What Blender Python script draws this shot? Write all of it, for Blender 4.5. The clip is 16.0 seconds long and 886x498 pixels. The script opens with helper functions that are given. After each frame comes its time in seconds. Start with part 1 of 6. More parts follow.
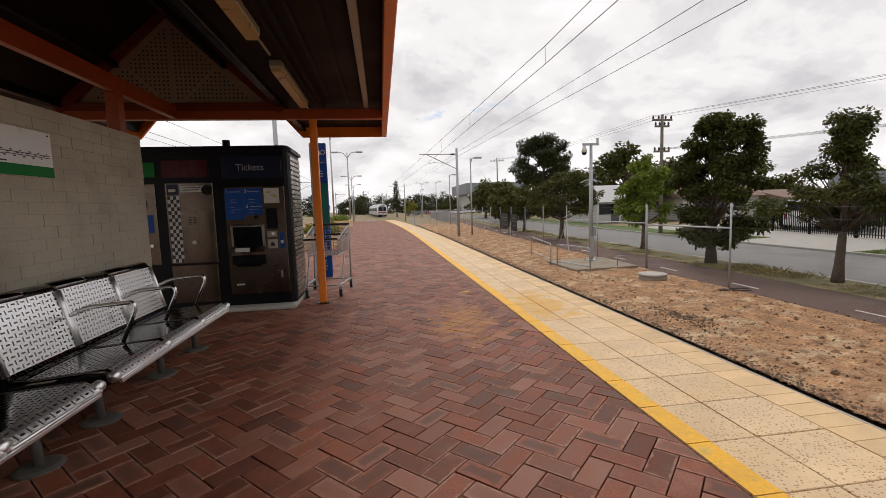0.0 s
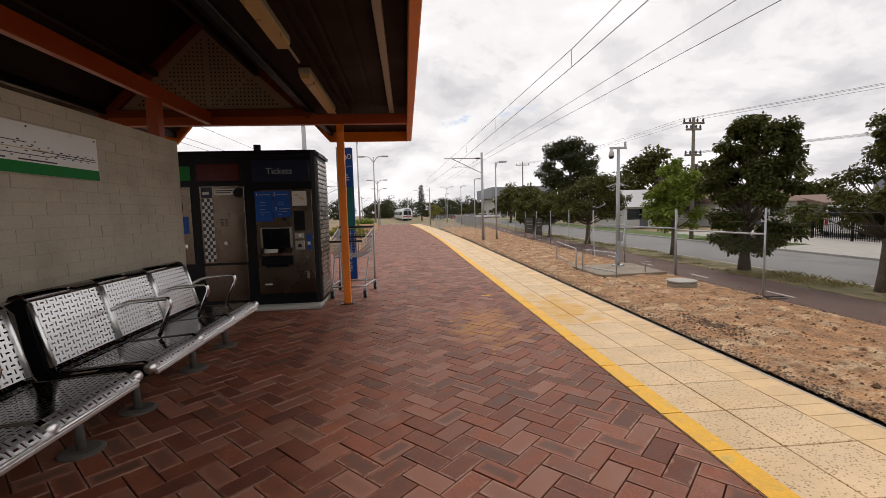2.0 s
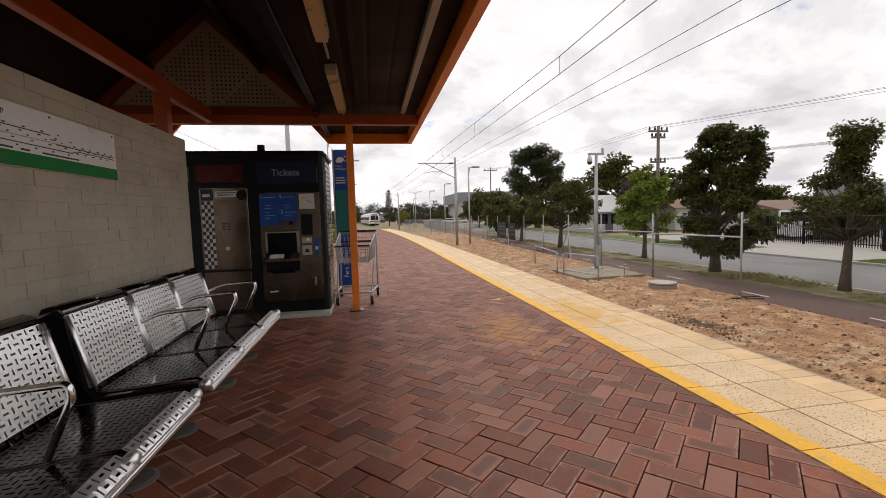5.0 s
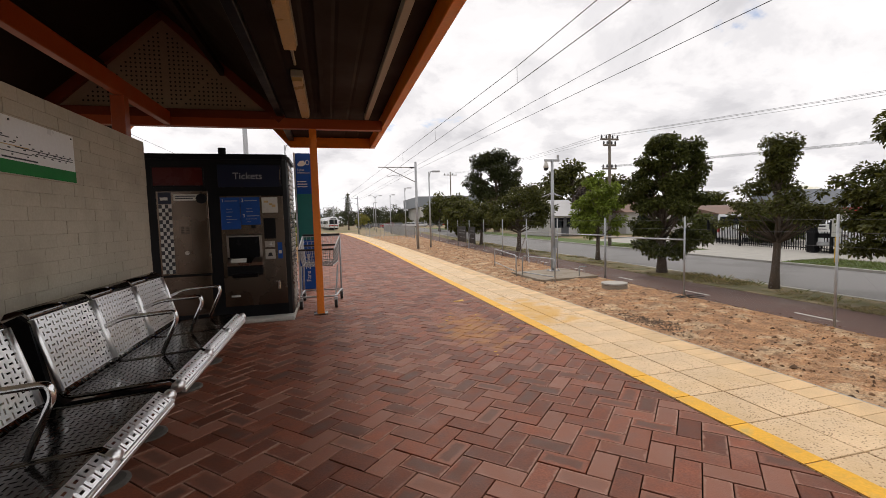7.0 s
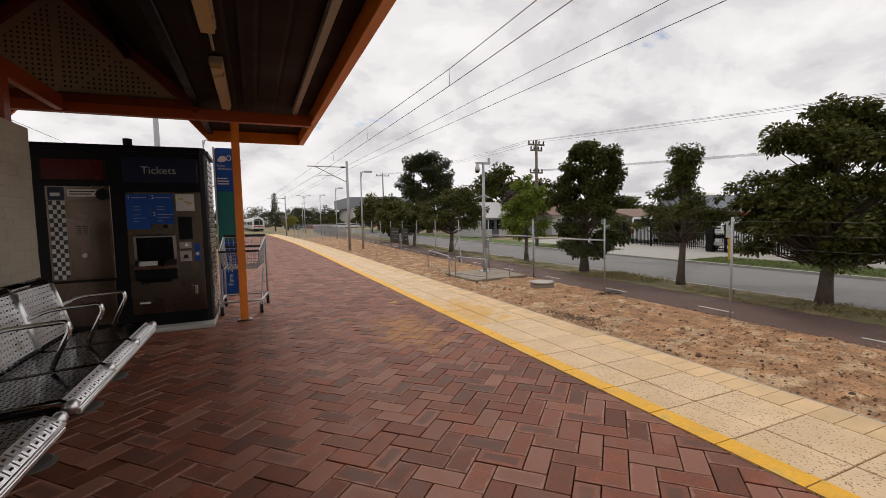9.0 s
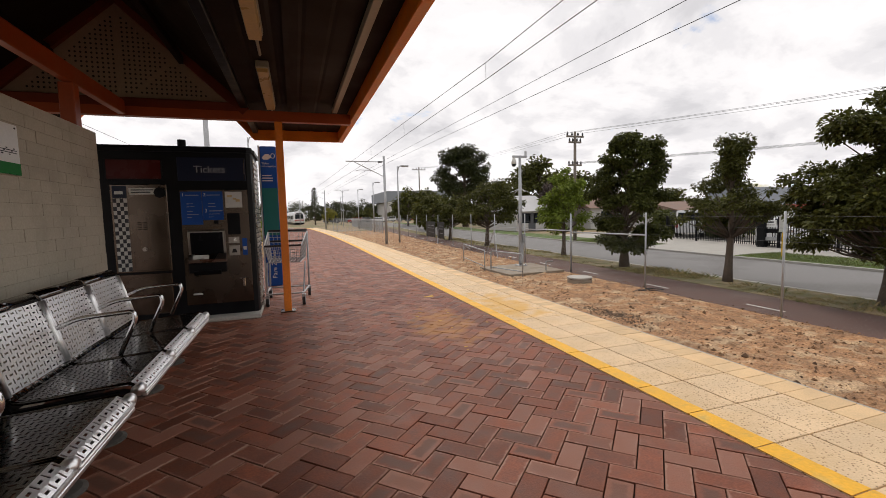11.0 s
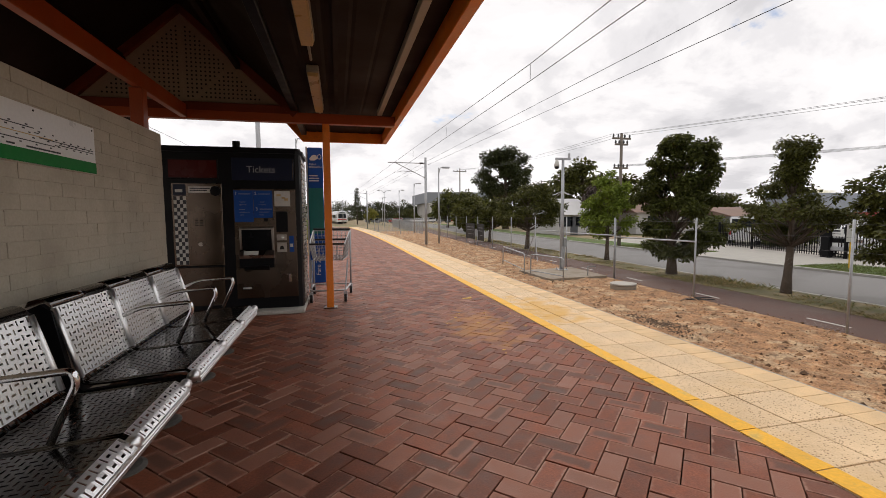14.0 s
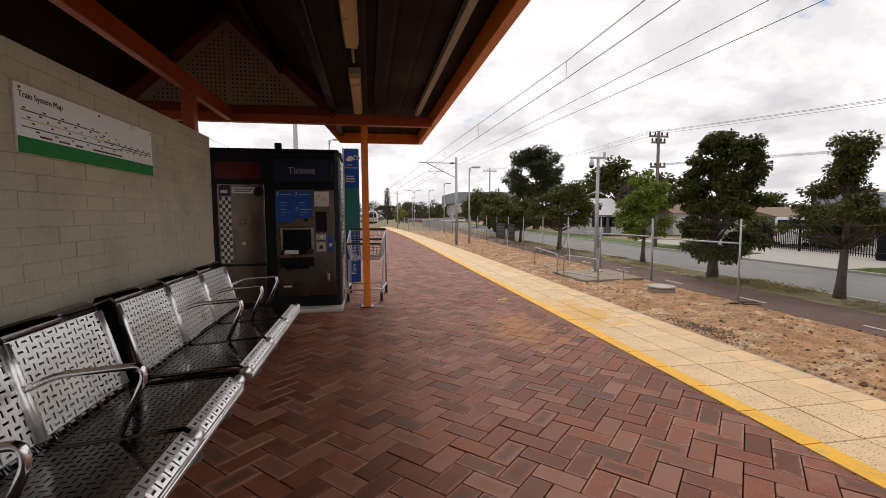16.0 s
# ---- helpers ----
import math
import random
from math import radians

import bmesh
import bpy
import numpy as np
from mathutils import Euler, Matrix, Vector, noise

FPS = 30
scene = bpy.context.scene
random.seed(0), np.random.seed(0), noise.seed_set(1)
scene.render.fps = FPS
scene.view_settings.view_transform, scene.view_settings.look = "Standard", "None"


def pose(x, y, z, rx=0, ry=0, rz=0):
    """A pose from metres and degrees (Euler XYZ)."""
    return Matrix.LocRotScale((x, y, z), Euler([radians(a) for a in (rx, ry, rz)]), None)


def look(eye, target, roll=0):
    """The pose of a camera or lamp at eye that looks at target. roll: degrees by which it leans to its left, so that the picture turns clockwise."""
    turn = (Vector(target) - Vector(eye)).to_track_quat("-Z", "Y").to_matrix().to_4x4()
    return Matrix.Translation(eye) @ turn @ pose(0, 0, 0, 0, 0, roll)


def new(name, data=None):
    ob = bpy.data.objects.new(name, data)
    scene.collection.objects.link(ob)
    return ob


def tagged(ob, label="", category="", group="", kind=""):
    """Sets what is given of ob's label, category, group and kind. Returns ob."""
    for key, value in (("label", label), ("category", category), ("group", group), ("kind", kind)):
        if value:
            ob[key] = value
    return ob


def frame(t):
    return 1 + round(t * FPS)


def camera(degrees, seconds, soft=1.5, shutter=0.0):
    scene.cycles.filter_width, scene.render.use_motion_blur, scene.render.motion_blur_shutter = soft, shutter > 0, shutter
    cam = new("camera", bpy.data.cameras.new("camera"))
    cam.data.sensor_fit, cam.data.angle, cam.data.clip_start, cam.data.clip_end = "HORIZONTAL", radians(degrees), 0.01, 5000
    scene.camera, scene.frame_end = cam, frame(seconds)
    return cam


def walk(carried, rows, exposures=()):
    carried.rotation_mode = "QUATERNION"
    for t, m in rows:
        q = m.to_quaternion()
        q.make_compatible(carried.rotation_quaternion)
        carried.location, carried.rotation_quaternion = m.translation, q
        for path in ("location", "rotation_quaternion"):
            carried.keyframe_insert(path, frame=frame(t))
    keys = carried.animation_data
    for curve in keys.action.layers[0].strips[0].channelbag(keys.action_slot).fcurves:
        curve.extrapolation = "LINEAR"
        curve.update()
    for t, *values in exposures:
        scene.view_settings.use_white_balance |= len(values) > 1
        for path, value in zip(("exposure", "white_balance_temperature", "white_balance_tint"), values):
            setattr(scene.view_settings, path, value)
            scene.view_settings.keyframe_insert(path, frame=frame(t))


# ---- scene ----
cam = camera(91.2, 16.0, 0.5)
PATH = [
    (0, (-0.027, 0.127, 1.224), (0.249, 2.098, 1.031), -1.9),
    (0.5, (-0.032, 0.133, 1.219), (0.224, 2.107, 1.025), -1.7),
    (1, (-0.039, 0.124, 1.221), (0.191, 2.102, 1.041), -1.6),
    (1.5, (-0.022, 0.11, 1.214), (0.184, 2.091, 1.037), -1.5),
    (2, (-0.01, 0.08, 1.213), (0.155, 2.066, 1.042), -1.6),
    (2.5, (-0.066, 0.09, 1.209), (0.049, 2.079, 1.04), -1.6),
    (3, (-0.193, 0.113, 1.206), (-0.101, 2.104, 1.041), -1.7),
    (3.2, (-0.221, 0.116, 1.211), (-0.134, 2.107, 1.048), -1.8),
    (5.3, (-0.684, 0.269, 1.207), (-0.269, 2.22, 1.057), -1.2),
    (5.5, (-0.717, 0.263, 1.204), (-0.253, 2.202, 1.052), -1.0),
    (6, (-0.72, 0.184, 1.196), (-0.248, 2.122, 1.047), -1.2),
    (6.5, (-0.706, 0.12, 1.199), (-0.241, 2.059, 1.045), -1.5),
    (7, (-0.684, 0.12, 1.208), (-0.182, 2.051, 1.069), -1.6),
    (7.5, (-0.636, 0.16, 1.203), (0.151, 1.993, 1.072), -1.4),
    (8, (-0.639, 0.164, 1.195), (0.169, 1.989, 1.072), -1.3),
    (8.2, (-0.648, 0.199, 1.184), (0.171, 2.019, 1.055), -1.2),
    (10.5, (-0.701, 0.118, 1.218), (-0.023, 1.993, 1.059), -1.5),
    (11, (-0.701, 0.123, 1.219), (-0.062, 2.011, 1.053), -1.4),
    (11.5, (-0.706, 0.128, 1.214), (-0.102, 2.027, 1.041), -1.4),
    (12, (-0.711, 0.127, 1.216), (-0.137, 2.035, 1.044), -1.2),
    (12.5, (-0.713, 0.126, 1.224), (-0.176, 2.045, 1.056), -0.8),
    (13, (-0.715, 0.13, 1.22), (-0.201, 2.056, 1.054), -0.3),
    (13.5, (-0.715, 0.119, 1.22), (-0.226, 2.052, 1.064), -0.3),
    (14, (-0.716, 0.112, 1.22), (-0.249, 2.05, 1.064), -0.4),
    (14.5, (-0.73, 0.089, 1.224), (-0.288, 2.033, 1.066), -0.3),
    (15, (-0.746, 0.086, 1.223), (-0.352, 2.04, 1.064), -0.3),
    (15.5, (-0.777, 0.127, 1.225), (-0.422, 2.088, 1.065), -0.3),
    (16, (-0.808, 0.148, 1.227), (-0.471, 2.113, 1.071), -0.3),
]
walk(cam, [(t, look(eye, target, roll)) for t, eye, target, roll in PATH],
     ((0, -0.12, 6750, 14), (1.5, -0.12, 6750, 14), (3.0, 0.0, 6750, 14), (7.0, 0.0, 6750, 14), (7.5, -0.24, 6750, 14), (8.2, -0.30, 6750, 14), (9.4, -0.15, 6750, 14), (10.5, 0.0, 6750, 14), (16, 0.0, 6750, 14)))

# ---- light and sky ----
world = bpy.data.worlds.new("sky")
scene.world = world
world.use_nodes = True
SUN_EL, SUN_ROT = radians(52), radians(20)


def build_sky():
    nt = world.node_tree
    nt.nodes.clear()
    L = nt.links.new
    out = nt.nodes.new("ShaderNodeOutputWorld")
    bg = nt.nodes.new("ShaderNodeBackground")
    sky = nt.nodes.new("ShaderNodeTexSky")
    sky.sky_type, sky.sun_disc = "NISHITA", False
    sky.sun_elevation, sky.sun_rotation = SUN_EL, SUN_ROT
    dim = nt.nodes.new("ShaderNodeMix")
    dim.data_type, dim.blend_type = "RGBA", "MULTIPLY"
    dim.inputs[0].default_value = 1.0
    dim.inputs[7].default_value = (0.11, 0.11, 0.11, 1)
    L(sky.outputs[0], dim.inputs[6])
    tc = nt.nodes.new("ShaderNodeTexCoord")
    sep = nt.nodes.new("ShaderNodeSeparateXYZ")
    L(tc.outputs["Generated"], sep.inputs[0])
    # clouds lie on a flat layer: divide by the height
    up = nt.nodes.new("ShaderNodeMath")
    up.operation = "ADD"
    up.inputs[1].default_value = 0.42
    ab = nt.nodes.new("ShaderNodeMath")
    ab.operation = "MAXIMUM"
    ab.inputs[1].default_value = 0.0
    L(sep.outputs[2], ab.inputs[0])
    L(ab.outputs[0], up.inputs[0])
    comb = nt.nodes.new("ShaderNodeCombineXYZ")
    for k in (0, 1):
        d = nt.nodes.new("ShaderNodeMath")
        d.operation = "DIVIDE"
        L(sep.outputs[k], d.inputs[0])
        L(up.outputs[0], d.inputs[1])
        L(d.outputs[0], comb.inputs[k])

    def cloud(scale, detail, rough, stops, offset):
        mp = nt.nodes.new("ShaderNodeMapping")
        mp.inputs["Location"].default_value = offset
        L(comb.outputs[0], mp.inputs[0])
        n = nt.nodes.new("ShaderNodeTexNoise")
        n.inputs["Scale"].default_value, n.inputs["Detail"].default_value = scale, detail
        n.inputs["Roughness"].default_value = rough
        n.inputs["Distortion"].default_value = 0.25
        L(mp.outputs[0], n.inputs[0])
        r = nt.nodes.new("ShaderNodeValToRGB")
        r.color_ramp.interpolation = "EASE"
        e = r.color_ramp.elements
        e[0].position, e[0].color = stops[0]
        e[1].position, e[1].color = stops[-1]
        for pos, col in stops[1:-1]:
            el = e.new(pos)
            el.color = col
        L(n.outputs[0], r.inputs[0])
        return r

    shade = cloud(3.0, 12.0, 0.58, [(0.34, (0.69, 0.705, 0.735, 1)), (0.44, (0.84, 0.855, 0.88, 1)), (0.52, (0.97, 0.985, 1.0, 1)), (0.62, (1.07, 1.085, 1.105, 1))], (3.1, 1.7, 0))
    gaps = cloud(3.1, 9.0, 0.55, [(0.295, (0, 0, 0, 1)), (0.36, (1, 1, 1, 1))], (7.7, 2.2, 0))
    mix = nt.nodes.new("ShaderNodeMix")
    mix.data_type = "RGBA"
    L(gaps.outputs[0], mix.inputs[0])
    L(dim.outputs[2], mix.inputs[6])
    L(shade.outputs[0], mix.inputs[7])
    L(mix.outputs[2], bg.inputs[0])
    bg.inputs[1].default_value = 1.0
    L(bg.outputs[0], out.inputs[0])


build_sky()
sun = new("sun", bpy.data.lights.new("sun", "SUN"))
sun.data.energy, sun.data.angle, sun.data.color = 1.15, radians(14), (1.0, 0.95, 0.88)
sun.matrix_world = look((0, 0, 40), Vector((0, 0, 40)) - Vector((math.sin(SUN_ROT) * math.cos(SUN_EL), math.cos(SUN_ROT) * math.cos(SUN_EL), math.sin(SUN_EL))))
tagged(sun, kind="structure")
scene.view_settings.exposure = 0.0


# ---- materials ----
def rgb(c):
    return (*c, 1.0) if len(c) == 3 else c


def mat(name, base, rough=0.6, metal=0.0, vary=0.15, scale=6.0, fine=60.0, bump=0.0, bump_scale=80.0, stain=None, stain_at=0.6, stain_scale=1.2, rnd=0.0, rough_vary=0.1, island=False, spec=0.5, coords="Object"):
    """A worn surface: base colour with grain at two scales, stains, bump, and a random shade for each piece."""
    m = bpy.data.materials.new(name)
    m.use_nodes = True
    nt = m.node_tree
    L = nt.links.new
    bs = nt.nodes["Principled BSDF"]
    tc = nt.nodes.new("ShaderNodeTexCoord")
    src = nt.nodes.new("ShaderNodeNewGeometry").outputs["Position"] if coords == "World" else tc.outputs[coords]

    def noise_tex(s, d=4.0):
        n = nt.nodes.new("ShaderNodeTexNoise")
        n.inputs["Scale"].default_value, n.inputs["Detail"].default_value = s, d
        L(src, n.inputs[0])
        return n.outputs[0]

    def ramp(fac, lo, hi, a, b):
        r = nt.nodes.new("ShaderNodeMapRange")
        for k, v in zip((1, 2, 3, 4), (lo, hi, a, b)):
            r.inputs[k].default_value = v
        L(fac, r.inputs[0])
        return r.outputs[0]

    def mult(a, b):
        n = nt.nodes.new("ShaderNodeMath")
        n.operation = "MULTIPLY"
        L(a, n.inputs[0])
        L(b, n.inputs[1])
        return n.outputs[0]

    big, small = noise_tex(scale), noise_tex(fine, 3.0)
    fac = mult(ramp(big, 0.3, 0.7, 1 - vary, 1 + vary), ramp(small, 0.3, 0.7, 1 - vary * 0.8, 1 + vary * 0.8))
    if rnd:
        if island:
            r = nt.nodes.new("ShaderNodeNewGeometry").outputs["Random Per Island"]
        else:
            r = nt.nodes.new("ShaderNodeObjectInfo").outputs["Random"]
        fac = mult(fac, ramp(r, 0, 1, 1 - rnd, 1 + rnd))
    col = nt.nodes.new("ShaderNodeVectorMath")
    col.operation = "SCALE"
    col.inputs[0].default_value = base[:3]
    L(fac, col.inputs["Scale"])
    res = col.outputs[0]
    if stain is not None:
        st = noise_tex(stain_scale, 6.0)
        mx = nt.nodes.new("ShaderNodeMix")
        mx.data_type = "RGBA"
        L(ramp(st, stain_at - 0.06, stain_at + 0.06, 0, 1), mx.inputs[0])
        L(res, mx.inputs[6])
        sc = nt.nodes.new("ShaderNodeVectorMath")
        sc.operation = "SCALE"
        sc.inputs[0].default_value = stain[:3]
        L(fac, sc.inputs["Scale"])
        L(sc.outputs[0], mx.inputs[7])
        res = mx.outputs[2]
    L(res, bs.inputs["Base Color"])
    L(ramp(big, 0.3, 0.7, max(rough - rough_vary, 0.02), min(rough + rough_vary, 1)), bs.inputs["Roughness"])
    bs.inputs["Metallic"].default_value = metal
    bs.inputs["Specular IOR Level"].default_value = spec
    if bump:
        b = nt.nodes.new("ShaderNodeBump")
        b.inputs["Strength"].default_value = 1.0
        b.inputs["Distance"].default_value = bump
        L(noise_tex(bump_scale, 4.0), b.inputs["Height"])
        L(b.outputs[0], bs.inputs["Normal"])
    return m


def speckled(name, base, chip, rough, chips=0.34, scale=70.0, bump=0.0015, rnd=0.05):
    """Exposed aggregate: a cement ground with pale and dark stone chips."""
    m = mat(name, base, rough, 0, 0.1, 2.5, 130, rnd=rnd)
    nt = m.node_tree
    L = nt.links.new
    bs = nt.nodes["Principled BSDF"]
    old = bs.inputs["Base Color"].links[0].from_socket
    g = nt.nodes.new("ShaderNodeNewGeometry")
    v = nt.nodes.new("ShaderNodeTexVoronoi")
    v.inputs["Scale"].default_value = scale
    L(g.outputs["Position"], v.inputs[0])
    r = nt.nodes.new("ShaderNodeMapRange")
    for k, val in zip((1, 2, 3, 4), (chips - 0.08, chips, 1, 0)):
        r.inputs[k].default_value = val
    L(v.outputs["Distance"], r.inputs[0])
    sep = nt.nodes.new("ShaderNodeSeparateColor")
    L(v.outputs["Color"], sep.inputs[0])
    some = nt.nodes.new("ShaderNodeMath")
    some.operation = "LESS_THAN"
    some.inputs[1].default_value = 0.5
    L(sep.outputs[0], some.inputs[0])
    f = nt.nodes.new("ShaderNodeMath")
    f.operation = "MULTIPLY"
    L(r.outputs[0], f.inputs[0])
    L(some.outputs[0], f.inputs[1])
    mx = nt.nodes.new("ShaderNodeMix")
    mx.data_type = "RGBA"
    L(f.outputs[0], mx.inputs[0])
    L(old, mx.inputs[6])
    mx.inputs[7].default_value = rgb(chip)
    L(mx.outputs[2], bs.inputs["Base Color"])
    b = nt.nodes.new("ShaderNodeBump")
    b.inputs["Strength"].default_value, b.inputs["Distance"].default_value = 0.6, bump
    L(v.outputs["Distance"], b.inputs["Height"])
    L(b.outputs[0], bs.inputs["Normal"])
    return m


def tinted(m, colour, lo, hi, island=False):
    """Some pieces, picked by chance, lean towards another colour."""
    nt = m.node_tree
    L = nt.links.new
    bs = nt.nodes["Principled BSDF"]
    old = bs.inputs["Base Color"].links[0].from_socket
    r = nt.nodes.new("ShaderNodeNewGeometry").outputs["Random Per Island"] if island else nt.nodes.new("ShaderNodeObjectInfo").outputs["Random"]
    w = nt.nodes.new("ShaderNodeTexWhiteNoise")
    w.noise_dimensions = "1D"
    L(r, w.inputs["W"])
    k = nt.nodes.new("ShaderNodeMapRange")
    for i, v in zip((1, 2, 3, 4), (lo, hi, 0.0, 0.8)):
        k.inputs[i].default_value = v
    L(w.outputs[0], k.inputs[0])
    mx = nt.nodes.new("ShaderNodeMix")
    mx.data_type = "RGBA"
    L(k.outputs[0], mx.inputs[0])
    L(old, mx.inputs[6])
    mx.inputs[7].default_value = rgb(colour)
    L(mx.outputs[2], bs.inputs["Base Color"])


def dusted(m, centre, radii, colour, amount):
    """Dust spilt over one stretch of a paving, in ragged patches."""
    nt = m.node_tree
    L = nt.links.new
    bs = nt.nodes["Principled BSDF"]
    old = bs.inputs["Base Color"].links[0].from_socket
    pos = nt.nodes.new("ShaderNodeNewGeometry").outputs["Position"]
    mp = nt.nodes.new("ShaderNodeMapping")
    mp.vector_type = "TEXTURE"
    mp.inputs["Location"].default_value = (centre[0], centre[1], 0)
    mp.inputs["Scale"].default_value = (radii[0], radii[1], 1)
    L(pos, mp.inputs[0])
    ln = nt.nodes.new("ShaderNodeVectorMath")
    ln.operation = "LENGTH"
    L(mp.outputs[0], ln.inputs[0])
    near = nt.nodes.new("ShaderNodeMapRange")
    for k, v in zip((1, 2, 3, 4), (0.2, 1.0, amount, -0.25)):
        near.inputs[k].default_value = v
    L(ln.outputs["Value"], near.inputs[0])
    n = nt.nodes.new("ShaderNodeTexNoise")
    n.inputs["Scale"].default_value, n.inputs["Detail"].default_value = 4.5, 6.0
    L(pos, n.inputs[0])
    add = nt.nodes.new("ShaderNodeMath")
    L(near.outputs[0], add.inputs[0])
    L(n.outputs[0], add.inputs[1])
    r = nt.nodes.new("ShaderNodeMapRange")
    for k, v in zip((1, 2, 3, 4), (0.62, 0.86, 0.0, 0.75)):
        r.inputs[k].default_value = v
    L(add.outputs[0], r.inputs[0])
    mx = nt.nodes.new("ShaderNodeMix")
    mx.data_type = "RGBA"
    L(r.outputs[0], mx.inputs[0])
    L(old, mx.inputs[6])
    mx.inputs[7].default_value = rgb(colour)
    L(mx.outputs[2], bs.inputs["Base Color"])


def worn_rims(m, island, pale, dark):
    """Pavers scuffed pale along their rims and stained dark in the middle, some more than others."""
    nt = m.node_tree
    L = nt.links.new
    bs = nt.nodes["Principled BSDF"]
    uv = nt.nodes.new("ShaderNodeUVMap")
    sep = nt.nodes.new("ShaderNodeSeparateXYZ")
    L(uv.outputs[0], sep.inputs[0])

    def calc(op, a, b):
        n = nt.nodes.new("ShaderNodeMath")
        n.operation = op
        for k, v in enumerate((a, b)):
            if isinstance(v, float):
                n.inputs[k].default_value = v
            else:
                L(v, n.inputs[k])
        return n.outputs[0]

    def span(x, lo, hi, a, b):
        r = nt.nodes.new("ShaderNodeMapRange")
        r.interpolation_type = "SMOOTHSTEP"
        for k, v in zip((1, 2, 3, 4), (lo, hi, a, b)):
            r.inputs[k].default_value = v
        L(x, r.inputs[0])
        return r.outputs[0]

    du = calc("MINIMUM", sep.outputs[0], calc("SUBTRACT", 2 * PAVER, sep.outputs[0]))
    dv = calc("MINIMUM", sep.outputs[1], calc("SUBTRACT", PAVER, sep.outputs[1]))
    d = calc("MINIMUM", du, dv)
    tex = nt.nodes.new("ShaderNodeTexNoise")
    tex.inputs["Scale"].default_value, tex.inputs["Detail"].default_value = 26.0, 5.0
    L(nt.nodes.new("ShaderNodeNewGeometry").outputs["Position"], tex.inputs[0])
    d = calc("ADD", d, calc("MULTIPLY", calc("SUBTRACT", tex.outputs[0], 0.5), 0.035))
    rnd = nt.nodes.new("ShaderNodeNewGeometry").outputs["Random Per Island"] if island else nt.nodes.new("ShaderNodeObjectInfo").outputs["Random"]

    def chance(seed, lo, hi, top):
        w = nt.nodes.new("ShaderNodeTexWhiteNoise")
        w.noise_dimensions = "1D"
        L(calc("ADD", rnd, seed), w.inputs["W"])
        return span(w.outputs[0], lo, hi, 0.0, top)

    for fac, colour in ((calc("MULTIPLY", span(d, 0.016, 0.040, 0.0, 1.0), chance(3.7, 0.5, 0.98, 0.8)), dark),
                        (calc("MULTIPLY", span(d, 0.003, 0.017, 1.0, 0.0), chance(8.3, 0.15, 0.95, 0.8)), pale)):
        old = bs.inputs["Base Color"].links[0].from_socket
        mx = nt.nodes.new("ShaderNodeMix")
        mx.data_type = "RGBA"
        L(fac, mx.inputs[0])
        L(old, mx.inputs[6])
        mx.inputs[7].default_value = rgb(colour)
        L(mx.outputs[2], bs.inputs["Base Color"])


def mottled(m, colour, scale, at, soft, amount):
    """Ragged patches of another colour."""
    nt = m.node_tree
    L = nt.links.new
    bs = nt.nodes["Principled BSDF"]
    old = bs.inputs["Base Color"].links[0].from_socket
    n = nt.nodes.new("ShaderNodeTexNoise")
    n.inputs["Scale"].default_value, n.inputs["Detail"].default_value, n.inputs["Roughness"].default_value = scale, 8.0, 0.65
    L(nt.nodes.new("ShaderNodeNewGeometry").outputs["Position"], n.inputs[0])
    r = nt.nodes.new("ShaderNodeMapRange")
    for k, v in zip((1, 2, 3, 4), (at - soft, at + soft, 0.0, amount)):
        r.inputs[k].default_value = v
    L(n.outputs[0], r.inputs[0])
    mx = nt.nodes.new("ShaderNodeMix")
    mx.data_type = "RGBA"
    L(r.outputs[0], mx.inputs[0])
    L(old, mx.inputs[6])
    mx.inputs[7].default_value = rgb(colour)
    L(mx.outputs[2], bs.inputs["Base Color"])


def leafy(name, base, vary=0.35):
    m = mat(name, base, 0.5, 0, 0.12, 1.5, 8, rnd=vary, island=True, rough_vary=0.08, spec=0.18)
    nt = m.node_tree
    L = nt.links.new
    bs = nt.nodes["Principled BSDF"]
    tr = nt.nodes.new("ShaderNodeBsdfTranslucent")
    L(bs.inputs["Base Color"].links[0].from_socket, tr.inputs[0])
    mx = nt.nodes.new("ShaderNodeMixShader")
    mx.inputs[0].default_value = 0.3
    L(bs.outputs[0], mx.inputs[1])
    L(tr.outputs[0], mx.inputs[2])
    L(mx.outputs[0], nt.nodes["Material Output"].inputs[0])
    return m


def glow(name, col, strength):
    m = bpy.data.materials.new(name)
    m.use_nodes = True
    bs = m.node_tree.nodes["Principled BSDF"]
    bs.inputs["Base Color"].default_value = rgb(col)
    bs.inputs["Emission Color"].default_value = rgb(col)
    bs.inputs["Emission Strength"].default_value = strength
    return m


PAVER = 0.1178     # short side of a paver with its joint

